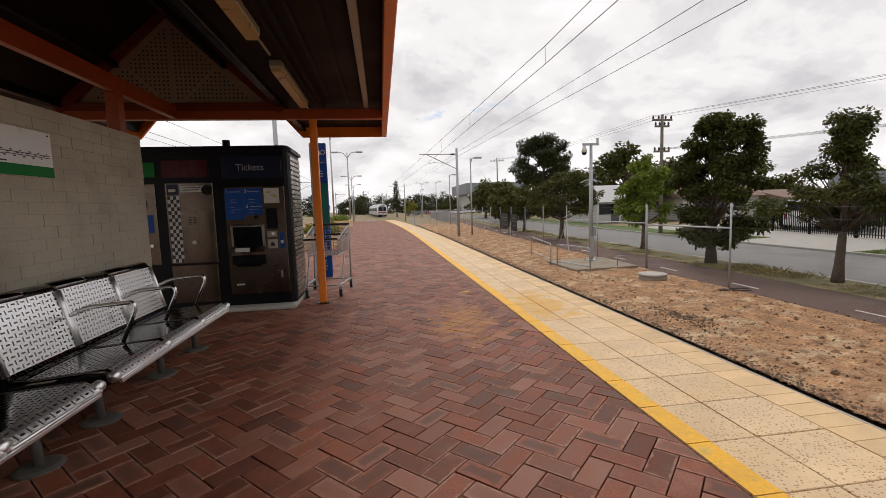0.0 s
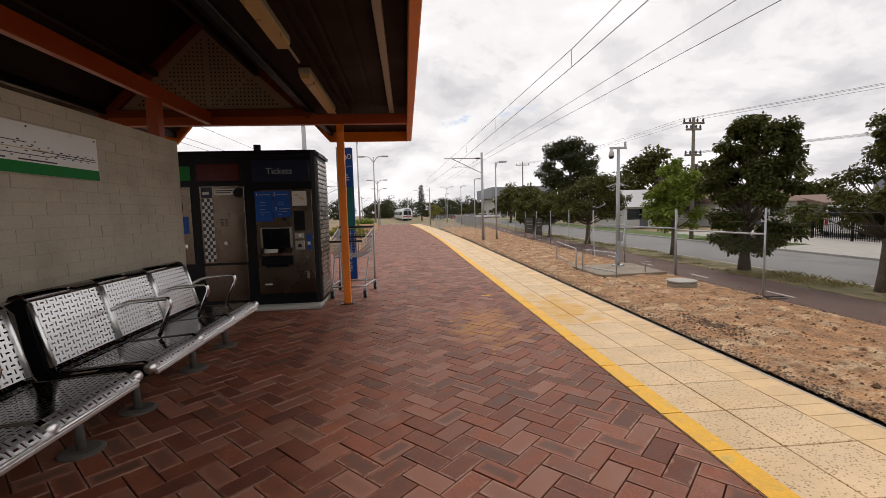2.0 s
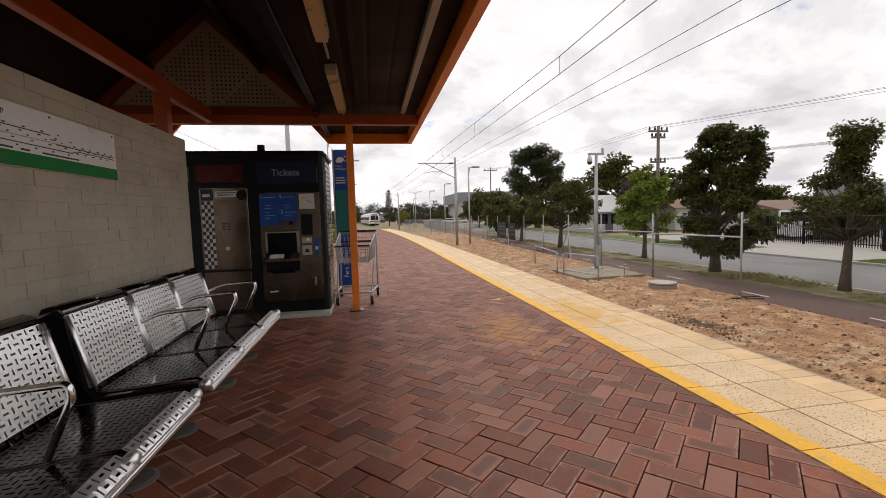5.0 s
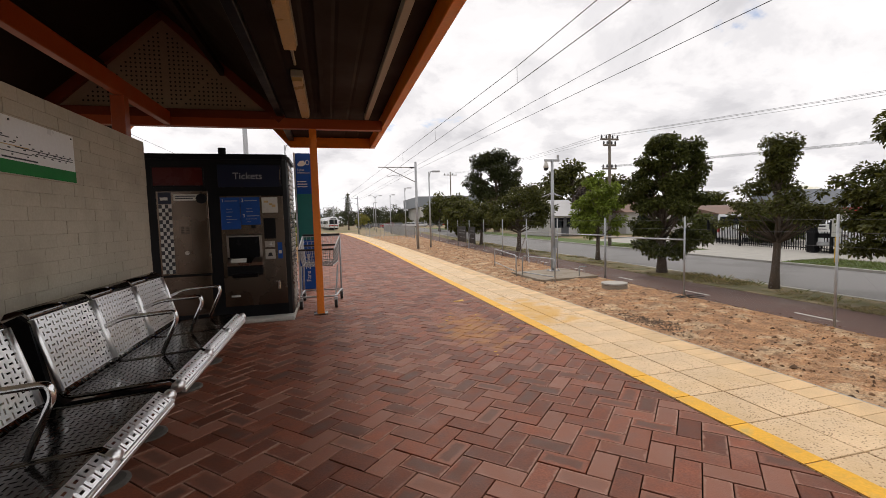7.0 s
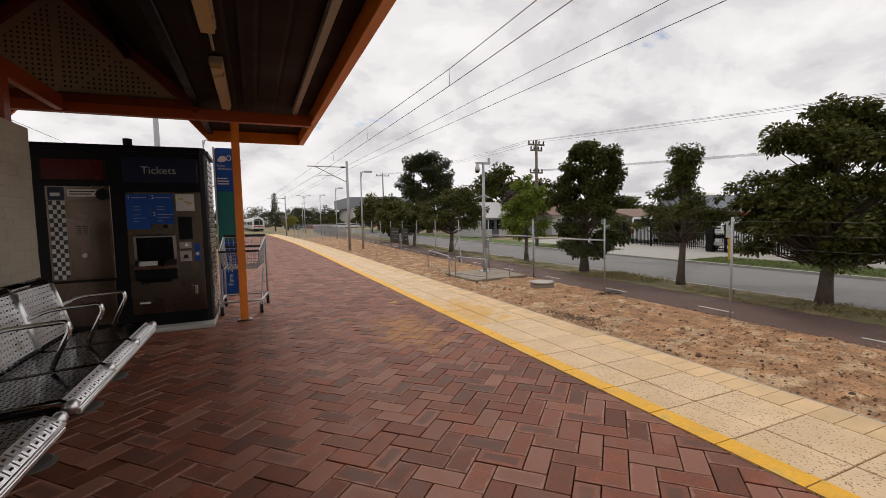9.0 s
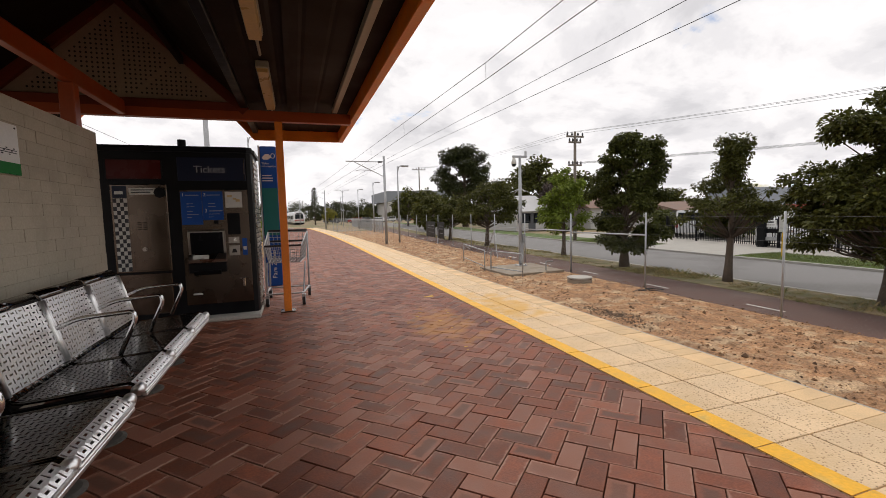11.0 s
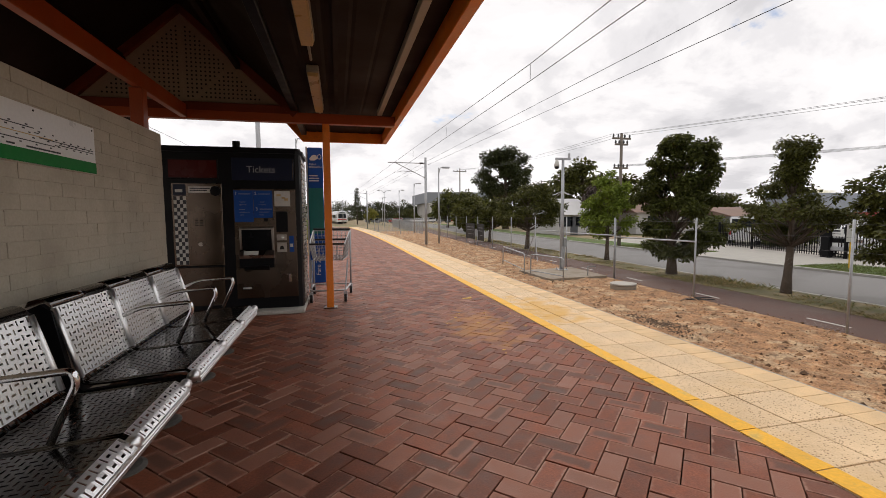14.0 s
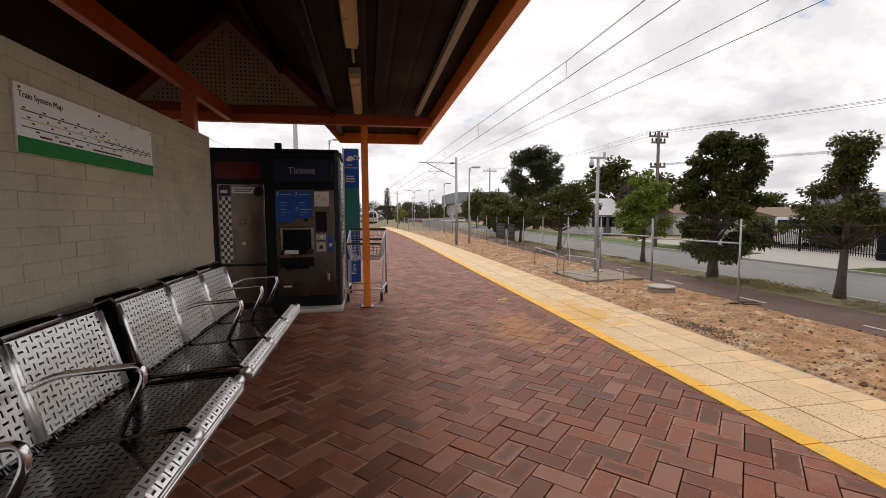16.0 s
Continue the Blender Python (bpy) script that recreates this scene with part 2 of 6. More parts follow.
M = {
    "paver": mat("clay_paver", (0.188, 0.058, 0.030), 0.6, 0, 0.22, 9, 90, 0.0012, 140, (0.21, 0.085, 0.055), 0.62, 2.6, rnd=0.34, spec=0.28, island=True, coords="World"),
    "paver_one": mat("clay_paver_single", (0.188, 0.058, 0.030), 0.6, 0, 0.22, 9, 90, 0.0012, 140, (0.21, 0.085, 0.055), 0.62, 2.6, rnd=0.34, spec=0.28, coords="World"),
    "joint": mat("sand_joint", (0.035, 0.022, 0.018), 0.95, 0, 0.3, 8, 90),
    "tile": speckled("aggregate_tile", (0.70, 0.515, 0.315), (0.26, 0.14, 0.065), 0.75, 0.36, 72.0, 0.003),
    "border": mat("buff_paver", (0.66, 0.46, 0.25), 0.75, 0, 0.12, 5, 120, 0.0008, 200, rnd=0.1, coords="World"),
    "yellow": mat("yellow_paint", (0.82, 0.43, 0.02), 0.6, 0, 0.1, 5, 60, 0.001, 90, (0.60, 0.40, 0.10), 0.66, 5, coords="World"),
    "ochre": mat("ochre_spill", (0.62, 0.36, 0.07), 0.8, 0, 0.2, 8, 80, coords="World"),
    "concrete": mat("concrete", (0.42, 0.40, 0.36), 0.85, 0, 0.14, 3, 70, 0.0015, 60, (0.30, 0.28, 0.25), 0.6, 1.5),
    "old_concrete": mat("stained_concrete", (0.30, 0.255, 0.20), 0.9, 0, 0.16, 2, 50, 0.002, 60, (0.22, 0.175, 0.125), 0.55, 2.0, coords="World"),
    "block": mat("painted_brick", (0.44, 0.395, 0.31), 0.75, 0, 0.07, 2.0, 60, 0.002, 45, (0.37, 0.325, 0.25), 0.62, 1.4, rnd=0.03, coords="World"),
    "mortar": mat("painted_mortar", (0.42, 0.375, 0.29), 0.9, 0, 0.08, 6, 60, 0.002, 50),
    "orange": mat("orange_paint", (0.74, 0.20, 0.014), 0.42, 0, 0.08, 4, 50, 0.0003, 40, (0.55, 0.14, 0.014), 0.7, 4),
    # steelwork under the roof: its shade is put into these two darker colours
    "orange_shaded": mat("shaded_orange_paint", (0.31, 0.052, 0.007), 0.4, 0, 0.08, 4, 50, 0.0003, 40, (0.34, 0.065, 0.010), 0.7, 4),
    "shaded_red": mat("shaded_red_paint", (0.14, 0.025, 0.010), 0.5, 0, 0.1, 4, 50, spec=0.25),
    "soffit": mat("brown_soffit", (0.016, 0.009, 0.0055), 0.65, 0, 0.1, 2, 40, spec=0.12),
    "cream": mat("cream_panel", (0.27, 0.21, 0.155), 0.6, 0, 0.08, 2, 50),
    "hole": mat("dark_hole", (0.012, 0.010, 0.009), 0.9, 0, 0.1),
    "lamp_body": mat("lamp_enamel", (0.30, 0.27, 0.22), 0.45, 0, 0.06),
    "diffuser": mat("lamp_diffuser", (0.52, 0.36, 0.16), 0.35, 0, 0.08, 6, 40),
    "black": mat("black_powder_coat", (0.005, 0.005, 0.006), 0.42, 0, 0.2, 5, 60, spec=0.16),
    "rubber": mat("black_rubber", (0.02, 0.02, 0.02), 0.75, 0, 0.2),
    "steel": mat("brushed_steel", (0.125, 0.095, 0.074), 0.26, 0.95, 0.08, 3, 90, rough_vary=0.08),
    "bezel": mat("worn_bezel_steel", (0.42, 0.38, 0.34), 0.30, 1.0, 0.08, 4, 60),
    "leg_steel": mat("dull_leg_steel", (0.13, 0.118, 0.105), 0.5, 0.3, 0.15, 6, 60),
    "grey_print": mat("grey_lettering", (0.30, 0.31, 0.33), 0.5, 0, 0.06),
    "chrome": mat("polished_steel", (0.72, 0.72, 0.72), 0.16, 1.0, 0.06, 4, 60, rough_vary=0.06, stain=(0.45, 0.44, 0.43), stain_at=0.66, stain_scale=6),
    # bench steel with the dark roof's reflection put into its base colour
    "seat_steel_roof_dark": mat("polished_steel_roof_dark", (0.17, 0.165, 0.16), 0.13, 1.0, 0.08, 4, 60, rough_vary=0.06),
    # same bench steel, base lightened to carry the bright sky reflection
    "satin_sky_bright": mat("satin_steel_sky_bright", (0.88, 0.88, 0.88), 0.36, 1.0, 0.05, 4, 60, rough_vary=0.06, stain=(0.6, 0.56, 0.52), stain_at=0.68, stain_scale=5),
    "galv": mat("galvanised_steel", (0.40, 0.41, 0.42), 0.5, 0.6, 0.12, 8, 60),
    "blue": mat("blue_sign", (0.008, 0.062, 0.27), 0.45, 0, 0.06, spec=0.25),
    "blue_dark": mat("dark_blue_sign", (0.004, 0.008, 0.028), 0.4, 0, 0.06, spec=0.3),
    "teal": mat("teal_sign", (0.005, 0.13, 0.115), 0.4, 0, 0.06),
    "green": mat("green_sign", (0.004, 0.17, 0.03), 0.5, 0, 0.05, spec=0.2),
    "white": mat("white_enamel", (0.72, 0.72, 0.70), 0.35, 0, 0.04, 3, 50),
    "dull_white": mat("weathered_white", (0.55, 0.54, 0.50), 0.5, 0, 0.07, 3, 40),
    "ink": mat("black_ink", (0.02, 0.02, 0.025), 0.5, 0, 0.05),
    "red": mat("red_panel", (0.42, 0.02, 0.018), 0.4, 0, 0.06),
    "maroon": mat("maroon_screen", (0.07, 0.008, 0.006), 0.3, 0, 0.06, spec=0.15),
    "screen": mat("dark_screen", (0.005, 0.005, 0.006), 0.2, 0, 0.1, spec=0.1),
    "dirt": mat("bare_soil", (0.37, 0.20, 0.098), 0.95, 0, 0.34, 3.0, 38, 0.03, 24, (0.49, 0.34, 0.20), 0.56, 2.6, coords="World"),
    "dirt_far": mat("dry_ground", (0.26, 0.19, 0.11), 0.95, 0, 0.25, 0.5, 8, stain=(0.13, 0.14, 0.05), stain_at=0.55, stain_scale=0.2, coords="World"),
    "gravel": mat("gravel", (0.15, 0.098, 0.062), 0.9, 0, 0.25, 5, 60, rnd=0.5, island=True),
    "clod": mat("soil_clod", (0.24, 0.13, 0.065), 0.95, 0, 0.25, 8, 60, rnd=0.75, island=True),
    "path": mat("red_asphalt", (0.105, 0.058, 0.046), 0.85, 0, 0.14, 1.2, 70, 0.002, 120, (0.13, 0.085, 0.07), 0.6, 0.7, coords="World"),
    "road": mat("asphalt", (0.185, 0.18, 0.175), 0.8, 0, 0.1, 0.8, 60, 0.002, 120, (0.145, 0.14, 0.135), 0.58, 0.35, coords="World"),
    "kerb": mat("kerb_concrete", (0.36, 0.345, 0.31), 0.85, 0, 0.12, 2, 40, coords="World"),
    "verge": mat("verge_soil", (0.27, 0.205, 0.115), 0.95, 0, 0.25, 1.5, 20, 0.02, 20, (0.17, 0.15, 0.06), 0.55, 1.6, coords="World"),
    "lawn": mat("lawn", (0.075, 0.125, 0.022), 0.9, 0, 0.25, 1.5, 30, 0.03, 40, (0.13, 0.13, 0.04), 0.62, 0.8, coords="World"),
    "grass": leafy("grass_blades", (0.115, 0.135, 0.035), 0.45),
    "straw": leafy("dry_grass", (0.33, 0.26, 0.13), 0.4),
    "bark": mat("bark", (0.10, 0.075, 0.055), 0.95, 0, 0.3, 5, 30, 0.01, 25),
    "leaf_dark": leafy("dark_leaves", (0.070, 0.080, 0.018), 0.5),
    "leaf_mid": leafy("green_leaves", (0.080, 0.084, 0.019), 0.5),
    "leaf_light": leafy("fresh_leaves", (0.18, 0.235, 0.035)),
    "leaf_gum": leafy("gum_leaves", (0.050, 0.058, 0.020)),
    "leaf_yellow": leafy("yellow_leaves", (0.20, 0.19, 0.03)),
    "twig": leafy("bare_twigs", (0.11, 0.085, 0.075)),
    "timber_pole": mat("grey_timber", (0.16, 0.135, 0.11), 0.9, 0, 0.2, 3, 30),
    "wire": mat("dark_wire", (0.06, 0.06, 0.064), 0.6, 0.3, 0.1),
    "glass": mat("dark_glass", (0.02, 0.025, 0.03), 0.08, 0, 0.1),
    "car_white": mat("white_car_paint", (0.72, 0.73, 0.74), 0.25, 0, 0.03),
    "car_grey": mat("grey_car_paint", (0.10, 0.105, 0.11), 0.3, 0, 0.03),
    "car_red": mat("red_car_paint", (0.35, 0.02, 0.02), 0.3, 0, 0.03),
    "bldg_grey": mat("grey_cladding", (0.23, 0.25, 0.275), 0.7, 0, 0.06, 0.3, 8),
    "bldg_white": mat("white_render", (0.48, 0.47, 0.45), 0.8, 0, 0.06, 0.5, 10),
    "bldg_dark": mat("charcoal_cladding", (0.085, 0.09, 0.10), 0.7, 0, 0.08, 0.6, 10),
    "roof": mat("roof_tiles", (0.20, 0.13, 0.10), 0.85, 0, 0.14, 1, 20),
    "roof_white": mat("white_metal_roof", (0.42, 0.42, 0.42), 0.6, 0, 0.06, 1, 12),
    "lime": mat("yellow_marker", (0.70, 0.42, 0.03), 0.5, 0, 0.06),
    "hill": mat("far_trees", (0.045, 0.060, 0.030), 0.95, 0, 0.35, 0.25, 2.0),
}

tinted(M["paver"], (0.30, 0.135, 0.09), 0.6, 1.0, True)
tinted(M["paver_one"], (0.30, 0.135, 0.09), 0.6, 1.0)
worn_rims(M["paver"], True, (0.38, 0.215, 0.155), (0.11, 0.054, 0.038))
worn_rims(M["paver_one"], False, (0.38, 0.215, 0.155), (0.11, 0.054, 0.038))
mottled(M["dirt"], (0.13, 0.065, 0.032), 3.2, 0.60, 0.07, 0.75)
mottled(M["dirt"], (0.10, 0.055, 0.03), 17.0, 0.60, 0.06, 0.7)
mottled(M["dirt"], (0.50, 0.36, 0.21), 9.0, 0.63, 0.06, 0.6)
mottled(M["block"], (0.31, 0.265, 0.20), 3.0, 0.60, 0.10, 0.45)
mottled(M["block"], (0.25, 0.20, 0.14), 11.0, 0.70, 0.03, 0.6)
mottled(M["tile"], (0.56, 0.37, 0.17), 2.2, 0.58, 0.10, 0.45)
mottled(M["yellow"], (0.55, 0.33, 0.06), 14.0, 0.63, 0.06, 0.6)
mottled(M["verge"], (0.10, 0.105, 0.035), 1.3, 0.50, 0.09, 0.75)
dusted(M["tile"], (1.85, 5.2), (0.75, 1.8), (0.66, 0.36, 0.06), 0.36)
dusted(M["paver"], (0.80, 4.6), (0.85, 1.7), (0.42, 0.19, 0.05), 0.30)
dusted(M["paver_one"], (0.80, 4.6), (0.85, 1.7), (0.42, 0.19, 0.05), 0.30)

# ---- building blocks ----
def thing(name, label, category, at=(0, 0, 0), rz=0.0, group="", kind=""):
    ob = new(name)
    ob.matrix_basis = pose(*at, 0, 0, rz)
    ob.empty_display_size = 0.1
    return tagged(ob, label, category, group, kind)


def link_mesh(name, bm, material, parent=None, label=""):
    me = bpy.data.meshes.new(name)
    bm.to_mesh(me)
    bm.free()
    me.materials.append(M[material])
    ob = new(name, me)
    if parent is not None:
        ob.parent = parent
    if label:
        tagged(ob, label)
    return ob


def part(name, bm, material, parent, label="", smooth=False):
    ob = link_mesh(name, bm, material, parent, label)
    if smooth:
        for p in ob.data.polygons:
            p.use_smooth = True
    return ob


def structure(name, bm, material, label=""):
    return tagged(link_mesh(name, bm, material), label or name.replace("_", " "), kind="structure")


def box(x0, y0, z0, x1, y1, z1, bevel=0.0, bm=None, seg=1):
    b = bmesh.new()
    bmesh.ops.create_cube(b, size=1.0)
    for v in b.verts:
        v.co = ((x0 + x1) / 2 + v.co.x * (x1 - x0), (y0 + y1) / 2 + v.co.y * (y1 - y0), (z0 + z1) / 2 + v.co.z * (z1 - z0))
    if bevel:
        bmesh.ops.bevel(b, geom=list(b.edges), offset=bevel, segments=seg, affect="EDGES")
    if bm is None:
        return b
    return join(bm, b)


def join(bm, b):
    me = bpy.data.meshes.new("tmp")
    b.to_mesh(me)
    b.free()
    bm.from_mesh(me)
    bpy.data.meshes.remove(me)
    return bm


def tube(points, radius, sides=8, bm=None, closed=False, radii=None):
    """A round bar along points, with a radius of its own at each where radii are given."""
    bm = bm if bm is not None else bmesh.new()
    pts = [Vector(p) for p in points]
    rings = []
    n = len(pts)
    ref = None
    for i, p in enumerate(pts):
        a = pts[(i - 1) % n] if (i > 0 or closed) else p
        c = pts[(i + 1) % n] if (i < n - 1 or closed) else p
        d = (c - a)
        d = d.normalized() if d.length > 1e-9 else Vector((0, 0, 1))
        if ref is None:
            ref = Vector((1, 0, 0)) if abs(d.x) < 0.8 else Vector((0, 1, 0))
        u = (ref - d * ref.dot(d)).normalized()
        ref = u
        w = d.cross(u)
        r = radii[i] if radii else radius
        rings.append([bm.verts.new(p + (u * math.cos(t) + w * math.sin(t)) * r) for t in (2 * math.pi * k / sides for k in range(sides))])
    for i in range(n if closed else n - 1):
        a, b = rings[i], rings[(i + 1) % n]
        for k in range(sides):
            bm.faces.new((a[k], a[(k + 1) % sides], b[(k + 1) % sides], b[k]))
    if not closed:
        bm.faces.new(list(reversed(rings[0])))
        bm.faces.new(rings[-1])
    return bm


def rounded(points, r=0.03, steps=4):
    """The points of a bent bar, its corners rounded."""
    pts = [Vector(p) for p in points]
    out = [pts[0]]
    for a, b, c in zip(pts, pts[1:], pts[2:]):
        d0, d1 = (a - b), (c - b)
        k = min(r, d0.length * 0.45, d1.length * 0.45)
        p0, p1 = b + d0.normalized() * k, b + d1.normalized() * k
        for i in range(steps + 1):
            t = i / steps
            out.append((1 - t) ** 2 * p0 + 2 * t * (1 - t) * b + t * t * p1)
    out.append(pts[-1])
    return out


def prism(profile, axis, lo, hi, bm=None):
    """A profile of (u, v) drawn out along an axis: 'x' takes (y, z), 'y' takes (x, z), 'z' takes (x, y)."""
    bm = bm if bm is not None else bmesh.new()
    put = {"x": lambda u, v, w: (w, u, v), "y": lambda u, v, w: (u, w, v), "z": lambda u, v, w: (u, v, w)}[axis]
    a = [bm.verts.new(put(u, v, lo)) for u, v in profile]
    b = [bm.verts.new(put(u, v, hi)) for u, v in profile]
    n = len(a)
    for i in range(n):
        bm.faces.new((a[i], a[(i + 1) % n], b[(i + 1) % n], b[i]))
    bm.faces.new(list(reversed(a)))
    bm.faces.new(b)
    bmesh.ops.recalc_face_normals(bm, faces=list(bm.faces))
    return bm


def lettering(name, text, size, m, material, parent=None, depth=0.002, align="LEFT", width=None):
    """Raised letters as a mesh; m places them, x along the line and y up."""
    cu = bpy.data.curves.new(name, "FONT")
    cu.body, cu.size, cu.extrude, cu.align_x = text, size, depth, align
    ob = bpy.data.objects.new(name, cu)
    scene.collection.objects.link(ob)
    dg = bpy.context.evaluated_depsgraph_get()
    dg.update()
    me = bpy.data.meshes.new_from_object(ob.evaluated_get(dg))
    bpy.data.objects.remove(ob)
    me.transform(m)
    me.materials.clear()
    me.materials.append(M[material])
    o = new(name, me)
    if parent is not None:
        o.parent = parent
    return o


def bend(y):
    """How far the platform has swung to the west at y."""
    return -0.0011 * max(0.0, y - 15.0) ** 2


# ---- the large structure ----
G = -1.05          # the ground beside the platform
EDGE, YEL, MID, BORD = 2.50, 1.43, 1.83, 2.23
END = 47.0


def street(y):
    """The street swings slowly away from the platform."""
    return 0.03 * (y - 9.0) + 0.0007 * max(0.0, min(y, 70.0) - 20.0) ** 2


def strip(x0, x1, y0, y1, z, step=3.0, thick=0.05, lean=street, bm=None):
    """A sheet with thickness that follows the street or the platform."""
    bm = bm if bm is not None else bmesh.new()
    n = max(1, int((y1 - y0) / step))
    rows = []
    for i in range(n + 1):
        y = y0 + (y1 - y0) * i / n
        s = lean(y)
        rows.append([bm.verts.new((x + s, y, zz)) for x, zz in ((x0, z), (x1, z), (x1, z - thick), (x0, z - thick))])
    for a, b in zip(rows, rows[1:]):
        for k in range(4):
            bm.faces.new((a[k], a[(k + 1) % 4], b[(k + 1) % 4], b[k]))
    bm.faces.new(rows[0])
    bm.faces.new(list(reversed(rows[-1])))
    bmesh.ops.recalc_face_normals(bm, faces=list(bm.faces))
    return bm


def soil_height(p):
    return 0.05 * noise.fractal(p * 0.9, 1.0, 2.0, 3) + 0.034 * noise.fractal(p * 5.0, 0.7, 2.0, 4)


def build_ground():
    # one sheet to the horizon
    bm = bmesh.new()
    xs = [-900, -300, -60, -8, 40, 120, 400, 900]
    ys = [-300, -60, -8, 30, 70, 150, 400, 1500]
    g = [[bm.verts.new((x, y, G - 0.06 - 0.004 * max(0, y - 250))) for x in xs] for y in ys]
    for j in range(len(ys) - 1):
        for i in range(len(xs) - 1):
            bm.faces.new((g[j][i], g[j][i + 1], g[j + 1][i + 1], g[j + 1][i]))
    structure("ground", bm, "dirt_far", "dry ground with patches of weeds")
    # uneven bare soil between the track and the fence
    bm = bmesh.new()
    nx, ny = 90, 640
    rows = []
    for j in range(ny + 1):
        y = -6 + 66 * (j / ny) ** 1.5
        row = []
        for i in range(nx + 1):
            x = 4.75 + (8.45 + street(y) - 4.75) * i / nx
            p = Vector((x * 1.0, y * 1.0, 0))
            h = soil_height(p)
            edge = min(1.0, (x - 4.75) / 0.5)
            row.append(bm.verts.new((x + 0.03 * noise.noise(p * 5), y, G + 0.02 + (h + 0.04) * edge * min(1, (nx - i) / 5))))
        rows.append(row)
    for a, b in zip(rows, rows[1:]):
        for i in range(nx):
            bm.faces.new((a[i], a[i + 1], b[i + 1], b[i]))
    for f in bm.faces:
        f.smooth = True
    structure("soil", bm, "dirt", "bare orange-brown soil strip beside the track")
    structure("ballast", strip(2.75, 4.7, -8, 90, G - 0.02, lean=bend), "gravel", "grey track ballast below the platform")
    structure("path", strip(8.2, 10.4, -12, 110, G + 0.004, thick=0.06), "path", "dark red asphalt shared path")
    structure("verge", strip(10.4, 11.95, -12, 110, G + 0.012, thick=0.06), "verge", "sandy verge with weeds under street trees")
    structure("road", strip(12.1, 17.4, -25, 240, G - 0.03, thick=0.04), "road", "grey asphalt street")
    structure("kerb_near", strip(11.95, 12.1, -25, 110, G + 0.02, thick=0.1), "kerb", "concrete kerb")
    structure("kerb_far", strip(17.4, 17.56, -25, 110, G + 0.06, thick=0.12), "kerb", "concrete kerb")
    structure("verge_far", strip(17.56, 20.3, -25, 110, G + 0.05, thick=0.1), "lawn", "green lawn verge across the street")
    structure("yard", strip(20.3, 60, -25, 34, G + 0.05, thick=0.1), "kerb", "concrete yard behind the palisade fence")
    b = strip(17.5, 20.32, 14.3, 20.5, G + 0.056, thick=0.03)
    structure("driveway", b, "kerb", "pale concrete driveway")
    # dashes along the middle of the path
    mk = tagged(new("path_marking"), "white dashed line along the path", kind="structure")
    for i in range(22):
        y = 0.13 + i * 3.12
        me = strip(9.06, 9.13, y, y + 0.85, G + 0.009, 2.0, 0.004)
        part("dash", me, "dull_white", mk)


def rails():
    bal = tagged(new("railway_track"), "steel railway track beside the platform", kind="structure")
    for x in (3.25, 4.31):
        pts = [(x + bend(y), y, G + 0.03) for y in np.linspace(-8, 90, 40)]
        part("rail", tube([(p[0], p[1], p[2]) for p in pts], 0.06, 6), "galv", bal, "worn steel rail")
    bm = bmesh.new()
    for i in range(130):
        y = -8 + i * 0.7
        box(2.9 + bend(y), y, G - 0.06, 4.62 + bend(y), y + 0.22, G - 0.01, bm=bm)
    tagged(part("sleepers", bm, "concrete", bal), "concrete sleepers", kind="stuff")


def build_platform():
    plat = tagged(new("platform"), "railway platform paved with red clay pavers", kind="structure")
    bm = bmesh.new()
    n = 40
    rows = []
    for i in range(n + 1):
        y = -16 + (END + 16) * i / n
        rows.append([bm.verts.new((x + bend(y), y, z)) for x, z in ((-7.4, -0.052), (EDGE - 0.01, -0.052), (EDGE - 0.01, G - 0.1), (-7.4, G - 0.1))])
    for a, b in zip(rows, rows[1:]):
        for k in range(4):
            bm.faces.new((a[k], a[(k + 1) % 4], b[(k + 1) % 4], b[k]))
    bm.faces.new(rows[0])
    bm.faces.new(list(reversed(rows[-1])))
    bmesh.ops.recalc_face_normals(bm, faces=list(bm.faces))
    part("base", bm, "joint", plat, "dark jointing bed")
    # coping strip along the edge
    bm = strip(EDGE, EDGE + 0.025, -6, END, -0.010, 1.5, 0.1, bend)
    part("edge_strip", bm, "kerb", plat, "pale strip along the platform edge")
    bm = strip(EDGE - 0.012, EDGE - 0.002, -6, END, -0.006, 1.5, 0.1, bend)
    part("edge_joint", bm, "rubber", plat, "black joint along the edge")
    # plain paving far off on the other side
    bm = strip(-7.35, -3.3, -16, END, -0.004, 2, 0.04, bend)
    part("far_paving", bm, "paver", plat, "red clay paving")
    return plat


def clip(poly, x):
    out = []
    for a, b in zip(poly, poly[1:] + poly[:1]):
        if a[0] <= x:
            out.append(a)
        if (a[0] - x) * (b[0] - x) < 0:
            t = (x - a[0]) / (b[0] - a[0])
            out.append((x, a[1] + t * (b[1] - a[1])))
    return out


def slab_verts(poly, top, low, cham):
    """Vertices and faces of a flat stone with chamfered upper edges."""
    cx, cy = sum(p[0] for p in poly) / len(poly), sum(p[1] for p in poly) / len(poly)
    n = len(poly)
    vs, fs = [], []
    for p in poly:
        vs.append((p[0], p[1], low))
    for p in poly:
        vs.append((p[0], p[1], top - cham))
    for p in poly:
        d = math.hypot(p[0] - cx, p[1] - cy) or 1
        vs.append((p[0] + (cx - p[0]) / d * cham * 1.3, p[1] + (cy - p[1]) / d * cham * 1.3, top))
    for k in range(n):
        j = (k + 1) % n
        fs.append((k, j, n + j, n + k))
        fs.append((n + k, n + j, 2 * n + j, 2 * n + k))
    fs.append(tuple(range(2 * n, 3 * n)))
    return vs, fs


